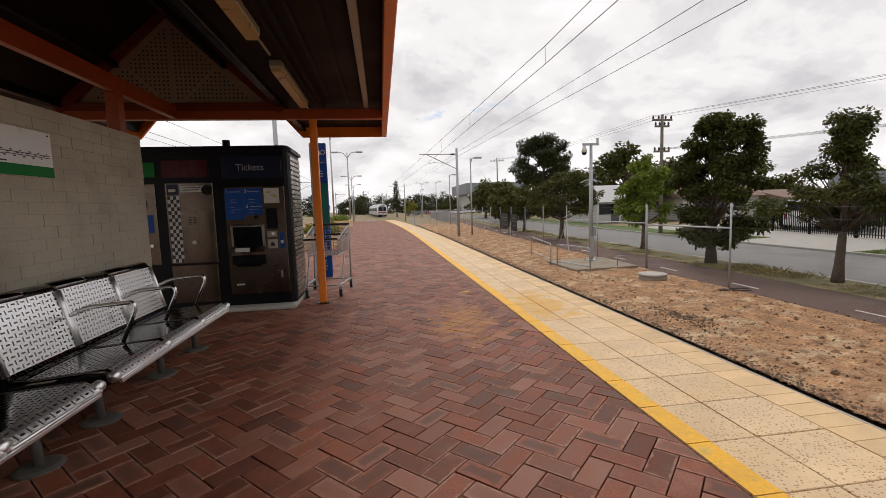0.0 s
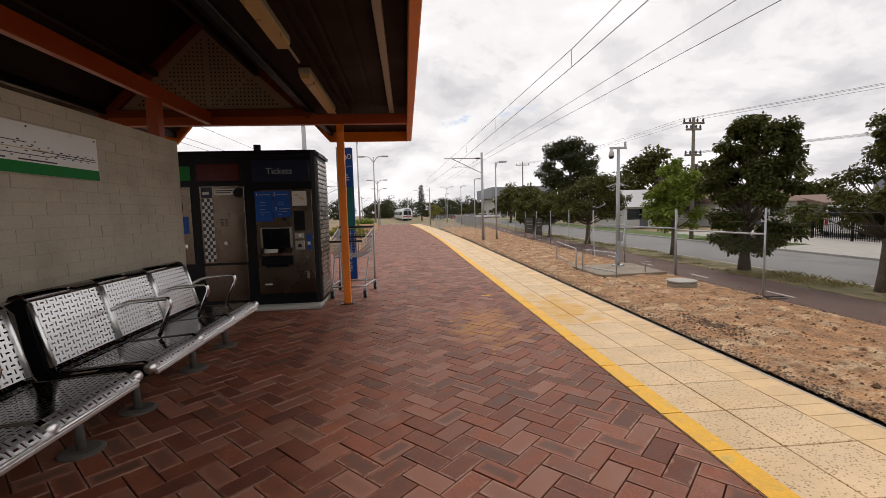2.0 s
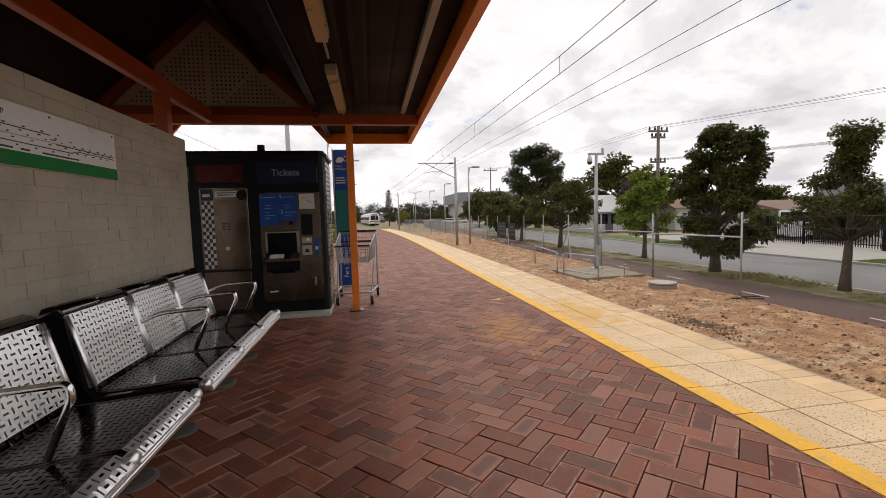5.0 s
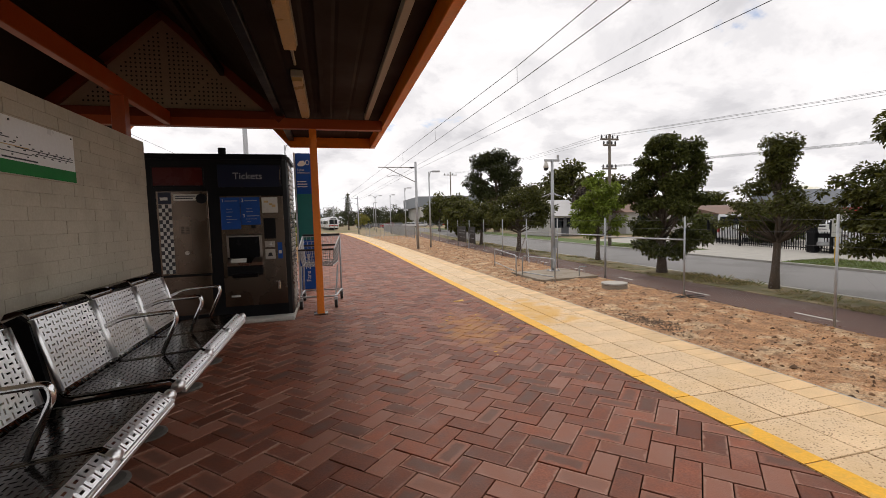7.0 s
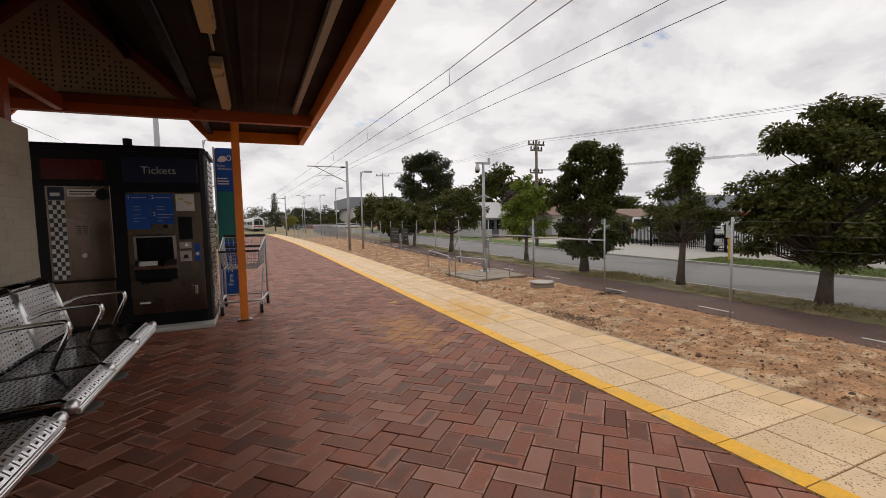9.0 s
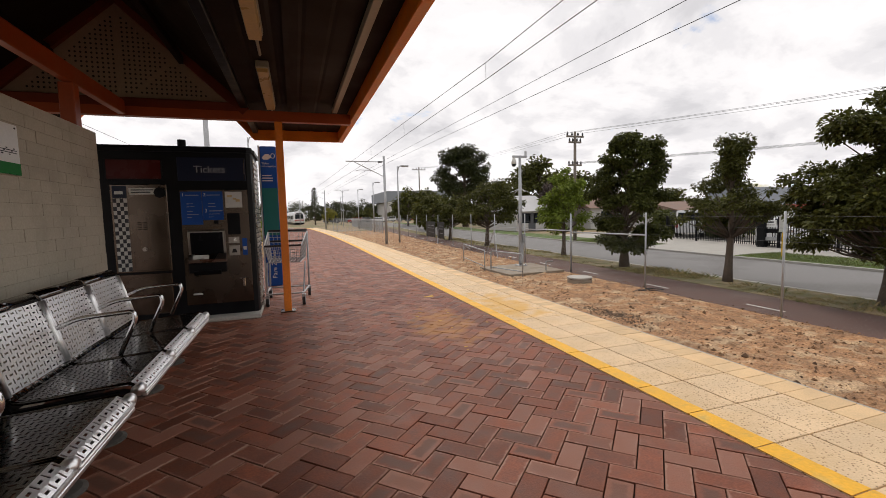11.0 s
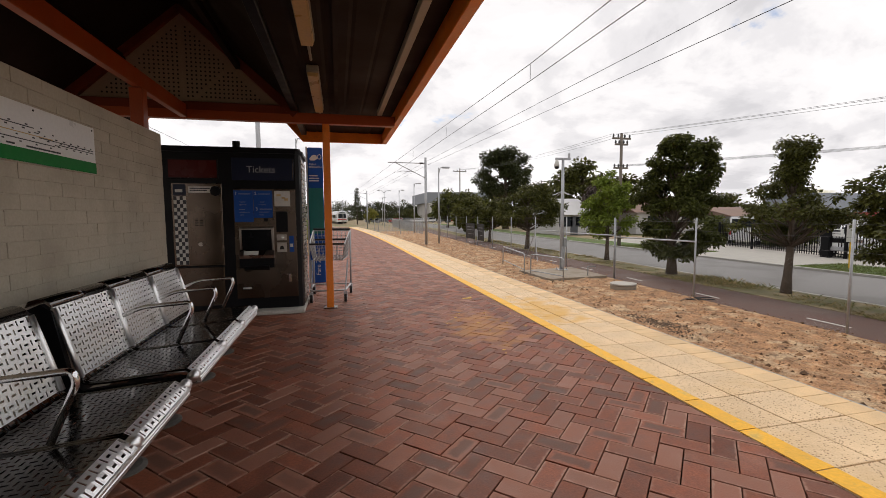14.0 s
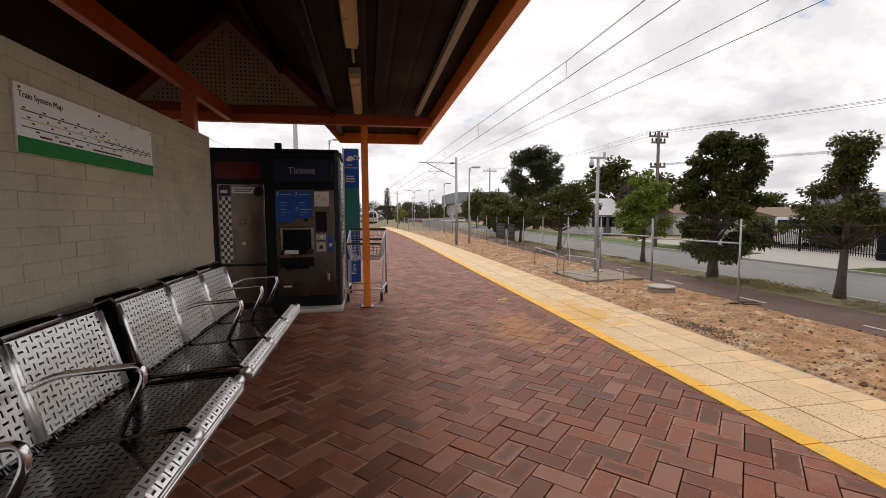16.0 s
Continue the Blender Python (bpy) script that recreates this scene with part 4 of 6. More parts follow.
def build_bench(y_far, label, arms, legs):
    """Three perforated steel seats on one beam; y runs towards the camera from the far end."""
    W, N = 0.57, 3
    b = thing("platform_bench", label, "bench", (0, y_far, 0), group="benches along the wall")
    lip = [(-1.461, 0.367), (-1.480, 0.387), (-1.520, 0.412)]
    seat = [(-1.5205, 0.4125), (-1.70, 0.400), (-1.86, 0.386), (-1.955, 0.382), (-1.985, 0.389), (-2.003, 0.411)]
    back = [(-2.0035, 0.4125), (-2.040, 0.55), (-2.070, 0.66), (-2.104, 0.775)]
    roll = [(-2.105, 0.778), (-2.112, 0.800), (-2.128, 0.816), (-2.16, 0.822), (-2.20, 0.810), (-2.215, 0.78)]
    for k in range(N):
        a, c = -(k + 1) * W + 0.014, -k * W - 0.014
        # one steel throughout: seat and headroll coloured roof-dark, backrest and lip sky-bright
        thicken(part("seat", perforated(seat, a, c), "seat_steel_roof_dark", b, "polished perforated steel seat"), 0.003)
        thicken(part("front_lip", perforated(lip, a, c, 0.031), "satin_sky_bright", b, "bright rolled front edge of the seat"), 0.003)
        part("front_edge", tube([(-1.459, a, 0.361), (-1.459, c, 0.361)], 0.009, 8), "satin_sky_bright", b, smooth=True)
        thicken(part("backrest", perforated(back, a, c), "satin_sky_bright", b, "polished perforated steel backrest"), 0.003)
        thicken(part("headroll", rolled(roll, a, c), "seat_steel_roof_dark", b, "rolled top of the backrest", smooth=True), 0.003)
        for y in (a - 0.004, c + 0.004):
            part("side_bar", tube([(x + 0.008, y, z) for x, z in back], 0.013, 8), "satin_sky_bright", b, smooth=True)
            part("seat_edge", tube([(x, y, z - 0.004) for x, z in lip + seat], 0.010, 8), "seat_steel_roof_dark", b, smooth=True)
    for k in range(N + 1):
        y = -k * W
        # arm: from the backrest forward, round the front and back down to the seat
        arm = None if k not in arms else rounded([(-2.055, y, 0.600), (-1.93, y, 0.655), (-1.655, y, 0.672), (-1.645, y, 0.625), (-1.74, y, 0.41)], 0.05, 5)
        if arm:
            part("armrest", tube(arm, 0.0135, 8), "chrome", b, "bent chrome tube armrest", smooth=True)
        # black carrier under each joint
        car = [(-1.50, 0.335), (-1.47, 0.36), (-1.55, 0.385), (-1.98, 0.352), (-2.03, 0.41), (-2.09, 0.76), (-2.135, 0.80), (-2.20, 0.77), (-2.15, 0.72), (-2.11, 0.40), (-2.04, 0.30), (-1.80, 0.31)]
        part("carrier", prism(car, "y", y - 0.017, y + 0.017), "black", b, "black cast carrier")
        part("end_cap", tube([(-1.482, y - 0.020, 0.378), (-1.482, y + 0.020, 0.378)], 0.030, 10), "satin_sky_bright", b, smooth=True)
    part("beam", box(-1.83, -N * W, 0.27, -1.75, 0.0, 0.35, 0.008), "black", b, "black steel seat beam")
    # added black strip that keeps the gap below the backrests dark
    part("rear_rail", box(-2.085, -N * W, 0.31, -2.025, 0.0, 0.37, 0.006), "black", b, "black strip added to darken the gap behind the seats")
    part("front_strip", box(-1.476, -N * W + 0.02, 0.333, -1.452, -0.02, 0.352, 0.003), "satin_sky_bright", b)
    for y in legs:
        leg = part("leg", tube([(-1.765, y, 0.012), (-1.785, y, 0.30)], 0.024, 10), "leg_steel", b, "grey steel leg", smooth=True)
        part("foot", tube([(-1.765, y, 0.0), (-1.765, y, 0.008), (-1.765, y, 0.016)], 0, 20, radii=[0.105, 0.105, 0.085]), "leg_steel", leg, "round floor flange")
    return b


def flat_sign(x0, z0, x1, z1, y, t=0.004, bevel=0.0):
    return box(x0, y - t, z0, x1, y, z1, bevel)


def build_ticket_machine():
    F, R, L, B, TOP = 5.95, -1.17, -3.35, 6.72, 2.07
    t = thing("ticket_machine", "black ticket machine cabinet with stainless steel fronts", "ticket machine")
    pr = [(L, F), (R - 0.06, F), (R - 0.015, F + 0.02), (R, F + 0.07), (R, B), (L, B)]
    part("cabinet", prism(pr, "z", 0.05, TOP - 0.07), "black", t, "black powder-coated cabinet")
    pr2 = [(L, F - 0.02), (R - 0.05, F - 0.02), (R, F + 0.01), (R + 0.03, F + 0.07), (R + 0.03, B + 0.02), (L, B + 0.02)]
    hood = prism(pr2, "z", TOP - 0.07, TOP)
    bmesh.ops.bevel(hood, geom=[e for e in hood.edges if all(v.co.z > TOP - 0.01 for v in e.verts)], offset=0.03, segments=3, affect="EDGES")
    part("hood", hood, "black", t, "rounded black roof of the cabinet")
    part("plinth", box(L, F - 0.19, 0.0, R + 0.02, B + 0.05, 0.05, 0.01), "concrete", t, "concrete plinth")
    # ribbed side cheek
    for i in range(30):
        z = 0.10 + i * 0.062
        part("side_slat", box(R - 0.001, F + 0.10, z, R + 0.014, B - 0.03, z + 0.046, 0.003), "bezel", t)
    lamp = part("roof_cap", tube([(-1.93, F + 0.12, TOP - 0.01), (-1.93, F + 0.12, TOP + 0.085)], 0.045, 14), "black", t, "black cap on the roof")
    # upper headers
    h1 = part("display_frame", box(-2.68, F - 0.012, 1.675, -2.12, F, 1.915, 0.004), "black", t)
    part("display", box(-2.66, F - 0.016, 1.69, -2.135, F - 0.0125, 1.90), "maroon", h1, "dark red unlit display")
    h2 = part("header", box(-1.97, F - 0.012, 1.665, -1.245, F, 1.94, 0.004), "blue_dark", t, "dark blue header panel")
    part("header_trim", box(-1.262, F - 0.016, 1.68, -1.254, F - 0.0125, 1.93), "steel", h2)
    lettering("header_text", "Tickets", 0.115, pose(-1.80, F - 0.0145, 1.762, 90), "grey_print", h2)
    part("display", box(-3.18, F - 0.012, 1.70, -2.74, F, 1.88, 0.004), "green", t, "small dark green screen")
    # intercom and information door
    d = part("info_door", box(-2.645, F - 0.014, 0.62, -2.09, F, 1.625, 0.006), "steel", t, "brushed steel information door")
    part("blue_plate", box(-2.62, F - 0.018, 1.475, -2.485, F - 0.0145, 1.61), "blue_dark", d)
    part("white_plate", box(-2.60, F - 0.0205, 1.515, -2.52, F - 0.0185, 1.55), "dull_white", d)
    part("notice", box(-2.46, F - 0.018, 1.51, -2.19, F - 0.0145, 1.585), "dull_white", d, "pale notice with dark lines")
    for k, (a, c, z) in enumerate(((-2.44, -2.22, 1.556), (-2.44, -2.25, 1.53))):
        part("bar", box(a, F - 0.0205, z, c, F - 0.0185, z + 0.012), "ink", d)
    part("camera_dome", tube([(-2.155, F - 0.04, 1.53), (-2.155, F, 1.53)], 0.062, 8), "black", d)
    part("inner_door", box(-2.455, F - 0.019, 0.64, -2.105, F - 0.0145, 1.46, 0.003), "steel", d)
    ic = part("intercom", box(-2.415, F - 0.024, 0.90, -2.285, F - 0.0195, 1.27, 0.003), "steel", d)
    for i in range(5):
        for j in (0, 1):
            part("slot", box(-2.40 + j * 0.055, F - 0.026, 1.19 - i * 0.02, -2.36 + j * 0.055, F - 0.0242, 1.198 - i * 0.02), "hole", ic)
    part("call_button", tube([(-2.345, F - 0.040, 0.885), (-2.345, F - 0.02, 0.885)], 0.024, 14), "bezel", d)
    part("white_ground", box(-2.62, F - 0.018, 0.64, -2.485, F - 0.0145, 1.468), "dull_white", d)
    n, w = 18, 0.135 / 4
    hgt = 0.825 / n
    for i in range(n):
        for j in range(4):
            if (i + j) % 2:
                part("check", box(-2.62 + j * w, F - 0.0205, 0.641 + i * hgt, -2.62 + (j + 1) * w, F - 0.0185, 0.641 + (i + 1) * hgt), "ink", d)
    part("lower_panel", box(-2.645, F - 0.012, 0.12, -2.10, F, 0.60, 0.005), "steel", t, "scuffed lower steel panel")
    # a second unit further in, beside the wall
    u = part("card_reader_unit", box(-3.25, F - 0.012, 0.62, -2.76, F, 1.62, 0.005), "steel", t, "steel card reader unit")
    part("blue_panel", box(-3.02, F - 0.016, 1.02, -2.80, F - 0.0125, 1.24), "blue", u)
    part("reader_slot", box(-2.98, F - 0.018, 1.32, -2.86, F - 0.0125, 1.42), "black", u)
    part("knob", tube([(-2.84, F - 0.03, 0.86), (-2.84, F - 0.01, 0.86)], 0.022, 12), "chrome", u)
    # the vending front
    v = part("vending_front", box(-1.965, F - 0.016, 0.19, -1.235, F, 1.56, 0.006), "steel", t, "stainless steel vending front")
    f = F - 0.0165
    for nm, x0, z0, x1, z1 in (("a", -1.955, 1.15, -1.735, 1.54), ("b", -1.73, 1.20, -1.51, 1.54)):
        p = part("instruction_panel", box(x0, f - 0.004, z0, x1, f, z1, 0.001), "blue", v, "blue instruction panel with white lines")
        z = z1 - 0.055
        lettering("digit", "1" if nm == "a" else "2", 0.055, pose(x0 + 0.012, f - 0.0052, z, 90), "dull_white", p, 0.001)
        part("text_bar", box(x0 + 0.05, f - 0.006, z + 0.008, x1 - 0.03, f - 0.0042, z + 0.016), "grey_print", p)
        for i, (dz, ln) in enumerate(((0.09, 0.07), (0.125, 0.08), (0.18, 0.06), (0.215, 0.12), (0.25, 0.05))):
            if z - dz > z0 + 0.02:
                if nm == "b" and i == 2:
                    lettering("digit", "3", 0.055, pose(x0 + 0.02, f - 0.0052, z - dz - 0.01, 90), "dull_white", p, 0.001)
                    part("text_bar", box(x0 + 0.07, f - 0.006, z - dz, x1 - 0.01, f - 0.0042, z - dz + 0.009), "grey_print", p)
                else:
                    part("text_bar", box(x0 + 0.06, f - 0.006, z - dz, x0 + 0.06 + ln, f - 0.0042, z - dz + 0.005), "grey_print", p)
    pp = part("paper_notice", box(-1.485, f - 0.004, 1.345, -1.30, f, 1.535, 0.001), "dull_white", v, "pale notice with orange marks")
    for x, z, w, h in ((-1.46, 1.47, 0.05, 0.025), (-1.40, 1.44, 0.04, 0.02), (-1.37, 1.415, 0.045, 0.03)):
        part("orange_mark", box(x, f - 0.006, z, x + w, f - 0.0042, z + h), "diffuser", pp)
    part("note_slot", box(-1.475, f - 0.010, 1.02, -1.335, f, 1.28, 0.006), "black", v, "black banknote slot surround")
    part("lens", box(-1.62, f - 0.006, 1.155, -1.57, f, 1.195, 0.002), "black", v)
    # hooded screen
    hood = prism([(F - 0.016, 1.085), (F - 0.055, 1.07), (F - 0.035, 0.80), (F - 0.085, 0.735), (F - 0.075, 0.70), (F - 0.016, 0.70)], "x", -1.905, -1.505)
    hd = part("screen_hood", hood, "bezel", v, "steel screen surround")
    scr = prism([(F - 0.058, 1.055), (F - 0.0385, 0.80), (F - 0.030, 0.80), (F - 0.048, 1.055)], "x", -1.878, -1.532)
    part("screen", scr, "screen", hd, "dark touch screen")
    part("label_strip", prism([(F - 0.0865, 0.745), (F - 0.0505, 0.79), (F - 0.049, 0.787), (F - 0.085, 0.742)], "x", -1.86, -1.69), "dull_white", hd, "pale label strip")
    part("tray", box(-1.925, f - 0.004, 0.565, -1.505, f + 0.01, 0.70, 0.012), "black", v, "black ticket tray recess")
    part("tray_lip", prism([(F - 0.018, 0.60), (F - 0.07, 0.60), (F - 0.06, 0.57), (F - 0.018, 0.545)], "x", -1.86, -1.57), "black", v)
    co = part("coin_plate", box(-1.475, f - 0.008, 0.765, -1.355, f, 0.89, 0.004), "bezel", v)
    part("coin_slot", prism([(-1.445, 0.80), (-1.385, 0.80), (-1.40, 0.845), (-1.43, 0.845)], "y", f - 0.010, f - 0.0082), "hole", co)
    part("button_panel", box(-1.475, f - 0.006, 0.915, -1.355, f, 0.99, 0.003), "bezel", v)
    part("button", tube([(-1.40, f - 0.018, 0.955), (-1.40, f - 0.006, 0.955)], 0.018, 12), "chrome", v)
    tg = part("card_symbol", box(-1.325, f - 0.005, 0.765, -1.27, f, 0.97, 0.002), "blue", v, "blue card symbol plate")
    part("white_mark", box(-1.315, f - 0.007, 0.83, -1.28, f - 0.0052, 0.87), "dull_white", tg)
    part("lock", box(-1.345, f - 0.012, 0.38, -1.315, f, 0.49, 0.005), "chrome", v)
    part("keyhole", box(-1.37, f - 0.006, 0.47, -1.35, f, 0.49), "chrome", v)
    part("name_plate", box(-1.89, f - 0.004, 0.31, -1.79, f, 0.33), "dull_white", v)
    return t


def build_totem():
    t = thing("information_totem", "tall blue and teal fare information sign beside the shelter", "sign", (0, 0, 0))
    x0, x1, y, h = -1.22, -0.96, 8.30, 2.44
    part("body", box(x0, y, 0.0, x1, y + 0.10, h, 0.012, seg=2), "blue", t, "blue sign body")
    part("edge", box(x0 - 0.03, y - 0.005, 0.0, x0 - 0.004, y + 0.105, h + 0.01, 0.004), "galv", t, "pale metal edge")
    part("teal_panel", box(x0 + 0.006, y - 0.004, 0.90, x1 - 0.006, y - 0.0005, 1.72), "teal", t, "teal middle panel")
    part("blue_panel", box(x0 + 0.006, y - 0.004, 0.06, x1 - 0.006, y - 0.0005, 0.896), "blue", t)
    part("fish_shape", prism([(x0 + 0.03, 2.24), (x0 + 0.08, 2.30), (x0 + 0.14, 2.31), (x0 + 0.18, 2.25), (x0 + 0.13, 2.21), (x0 + 0.05, 2.21)], "y", y - 0.004, y - 0.0005), "dull_white", t)
    ring = [(x0 + 0.205 + 0.03 * math.cos(a), y - 0.003, 2.275 + 0.04 * math.sin(a)) for a in (2 * math.pi * k / 12 for k in range(12))]
    part("ring_shape", tube(ring, 0.006, 5, closed=True), "dull_white", t)
    lettering("heading", "Ticket\nInformation", 0.048, pose(x0 + 0.02, y - 0.003, 2.13, 90), "dull_white", t, 0.001)
    for z, w in ((1.93, 0.15), (1.885, 0.17), (1.84, 0.17)):
        part("text_bar", box(x0 + 0.02, y - 0.003, z, x0 + 0.02 + w, y - 0.0005, z + 0.018), "dull_white", t)
    m = pose(x0 + 0.175, y - 0.0065, 0.14, 90) @ pose(0, 0, 0, 0, 0, 90)
    lettering("side_text", "Fare Zones", 0.11, m, "dull_white", t, 0.001)
    return t


def build_map_sign():
    X = -2.37
    t = thing("train_map_sign", "white train system map sign with green band, screwed to the wall", "sign")
    y0, y1, z0, z1 = 2.43, 3.68, 1.522, 1.838
    part("board", box(X, y0, z0, X + 0.012, y1, z1, 0.002), "white", t, "white enamel board")
    part("green_band", box(X + 0.0125, y0 + 0.001, z0 + 0.001, X + 0.0145, y1 - 0.001, z0 + 0.075), "green", t, "green band along the bottom")
    at = y0 + 0.02
    for word in ("Train", "System", "Map"):
        m = Matrix(((0, 0, 1, X + 0.0135), (1, 0, 0, at), (0, 1, 0, z1 - 0.062), (0, 0, 0, 1)))
        o = lettering("title_word", word, 0.041, m, "ink", t, 0.0008)
        at = max(v.co.y for v in o.data.vertices) + 0.012
    xf, xg = X + 0.0125, X + 0.0142
    # the route lines run level, then step to the next
    lines = ((0.195, 0.03, 0.62), (0.155, 0.03, 0.78), (0.12, 0.03, 0.80))
    for k, (dz, a, b) in enumerate(lines):
        part("route_line", box(xf, y0 + a, z0 + dz, xg, y0 + b, z0 + dz + 0.005), "ink" if k != 1 else "diffuser", t)
    for a, b, dz in ((0.62, 0.66, 0.172), (0.66, 1.22, 0.150), (0.80, 0.84, 0.128), (0.84, 1.22, 0.135)):
        part("route_line", box(xf, y0 + a, z0 + dz, xg, y0 + b, z0 + dz + 0.005), "ink", t)
    rng = random.Random(5)
    for i in range(46):
        a = 0.04 + i * 0.0255
        dz = (0.205, 0.165, 0.14, 0.105, 0.182)[i % 5] if a < 0.8 else (0.16, 0.122, 0.145)[i % 3]
        part("station_bar", box(xf, y0 + a, z0 + dz, xg, y0 + a + rng.uniform(0.012, 0.022), z0 + dz + 0.007), "ink", t)
    for a, w in ((0.14, 0.08), (0.27, 0.08), (0.40, 0.06), (0.55, 0.30)):
        part("legend_bar", box(xf, y0 + a, z0 + 0.085, xg, y0 + a + w, z0 + 0.094), "ink", t)
    for y in (y0 + 0.03, (y0 + y1) / 2, y1 - 0.03):
        for z in (z1 - 0.02,):
            part("screw", tube([(X + 0.012, y, z), (X + 0.016, y, z)], 0.006, 8), "ink", t)
    return t


def build_trolley():
    """A wire shopping trolley, its nose towards the wall end and its handle along the platform."""
    t = thing("shopping_trolley", "empty wire shopping trolley parked behind the post", "trolley", (-0.82, 7.12, 0), 176)
    t.scale = (1.12, 1.0, 1.04)
    # local: y runs from the handle end to the nose
    w0, w1 = 0.25, 0.21
    part("base_frame", tube(rounded([(-w0, 0.02, 0.15), (-w0 + 0.02, 0.55, 0.17), (-w1, 0.78, 0.17), (w1, 0.78, 0.17), (w0 - 0.02, 0.55, 0.17), (w0, 0.02, 0.15)], 0.06), 0.012, 8), "galv", t, "bent tube base frame", smooth=True)
    part("base_bar", tube([(-w0, 0.03, 0.15), (w0, 0.03, 0.15)], 0.010, 6), "galv", t)
    for s in (-1, 1):
        part("upright", tube(rounded([(s * w0, 0.03, 0.15), (s * w0, -0.02, 0.55), (s * w0, -0.06, 0.95)], 0.05), 0.012, 8), "galv", t, smooth=True)
        part("strut", tube([(s * w1, 0.70, 0.18), (s * (w0 - 0.02), 0.42, 0.55)], 0.010, 6), "galv", t)
    hb = part("handle", tube([(-w0, -0.06, 0.97), (w0, -0.06, 0.97)], 0.016, 10), "rubber", t, "dark handle bar", smooth=True)
    part("front_bar", tube([(-w1, 0.81, 0.80), (w1, 0.81, 0.80)], 0.012, 8), "rubber", t, "dark bar on the nose")
    # basket
    def corner(s, f, top):
        y = -0.03 + f * (0.84 if top else 0.70)
        wx = (w0 + (w1 - w0) * f) * (1.0 if top else 0.86)
        z = (0.95 - 0.16 * f) if top else 0.57
        return Vector((s * wx, y, z))
    bk = part("basket_rim", tube([corner(-1, 0, True), corner(-1, 1, True), corner(1, 1, True), corner(1, 0, True)], 0.009, 6, closed=True), "galv", t)
    part("basket_rim", tube([corner(-1, 0, False), corner(-1, 1, False), corner(1, 1, False), corner(1, 0, False)], 0.008, 6, closed=True), "galv", t)
    for s in (-1, 1):
        bm = bmesh.new()
        for i in range(13):
            f = i / 12
            tube([corner(s, f, False), corner(s, f, True)], 0.0032, 4, bm)
        for k in range(1, 5):
            tube([corner(s, 0, False).lerp(corner(s, 0, True), k / 5), corner(s, 1, False).lerp(corner(s, 1, True), k / 5)], 0.0032, 4, bm)
        part("side_mesh", bm, "galv", t, "wire mesh side")
    for f in (0, 1):
        bm = bmesh.new()
        for i in range(1, 9):
            g = -1 + 2 * i / 9
            a = corner(-1, f, False).lerp(corner(1, f, False), i / 9)
            b = corner(-1, f, True).lerp(corner(1, f, True), i / 9)
            tube([a, b], 0.0032, 4, bm)
        for k in range(1, 5):
            tube([corner(-1, f, False).lerp(corner(-1, f, True), k / 5), corner(1, f, False).lerp(corner(1, f, True), k / 5)], 0.0032, 4, bm)
        part("end_mesh", bm, "galv", t, "wire mesh end")
    bm = bmesh.new()
    for i in range(1, 9):
        tube([corner(-1, 0, False).lerp(corner(1, 0, False), i / 9), corner(-1, 1, False).lerp(corner(1, 1, False), i / 9)], 0.0032, 4, bm)
    for i in range(1, 8):
        tube([corner(-1, i / 8, False), corner(1, i / 8, False)], 0.0032, 4, bm)
    part("bottom_mesh", bm, "galv", t, "wire mesh bottom")
    part("child_seat", tube([(-w0 + 0.02, 0.0, 0.82), (w0 - 0.02, 0.0, 0.82)], 0.014, 8), "rubber", t)
    for s in (-1, 1):
        for y in (0.03, 0.74):
            x = s * (w0 if y < 0.1 else w1)
            fk = part("fork", box(x - 0.022, y - 0.02, 0.075, x + 0.022, y + 0.02, 0.15, 0.004), "galv", t)
            wh = part("wheel", tube([(x - 0.016, y - 0.015, 0.062), (x + 0.016, y - 0.015, 0.062)], 0.062, 18), "rubber", t, "black rubber castor wheel")
            part("hub", tube([(x - 0.019, y - 0.015, 0.062), (x + 0.019, y - 0.015, 0.062)], 0.036, 14), "galv", wh)
    return t


def build_planters():
    for k, (x, y, w, d, h) in enumerate(((-2.1, 14.2, 1.0, 3.4, 0.45), (-3.0, 31.0, 1.6, 3.2, 0.5))):
        t = thing("planter", "low sandstone planter with green shrubs on the platform", "planter", (x, y, 0))
        bx = bmesh.new()
        wall = 0.12
        box(-w / 2, 0, 0, w / 2, wall, h, 0.01, bx)
        box(-w / 2, d - wall, 0, w / 2, d, h, 0.01, bx)
        box(-w / 2, wall, 0, -w / 2 + wall, d - wall, h, 0.01, bx)
        box(w / 2 - wall, wall, 0, w / 2, d - wall, h, 0.01, bx)
        part("wall", bx, "border", t, "buff stone planter wall")
        part("soil", box(-w / 2 + wall, wall, 0, w / 2 - wall, d - wall, h - 0.06), "verge", t)
        rng = random.Random(40 + k)
        cl = [(Vector((rng.uniform(-w / 3, w / 3), rng.uniform(0.3, d - 0.3), h + 0.12)), 0.3) for _ in range(9)]
        vs, fs = leaves(rng, cl, 1500, 0.13)
        me = bpy.data.meshes.new("shrub")
        me.from_pydata(vs, [], fs)
        me.materials.append(M["leaf_light" if k else "leaf_yellow"])
        ob = new("shrub", me)
        ob.parent = t
        tagged(ob, "low green shrubs", kind="stuff")


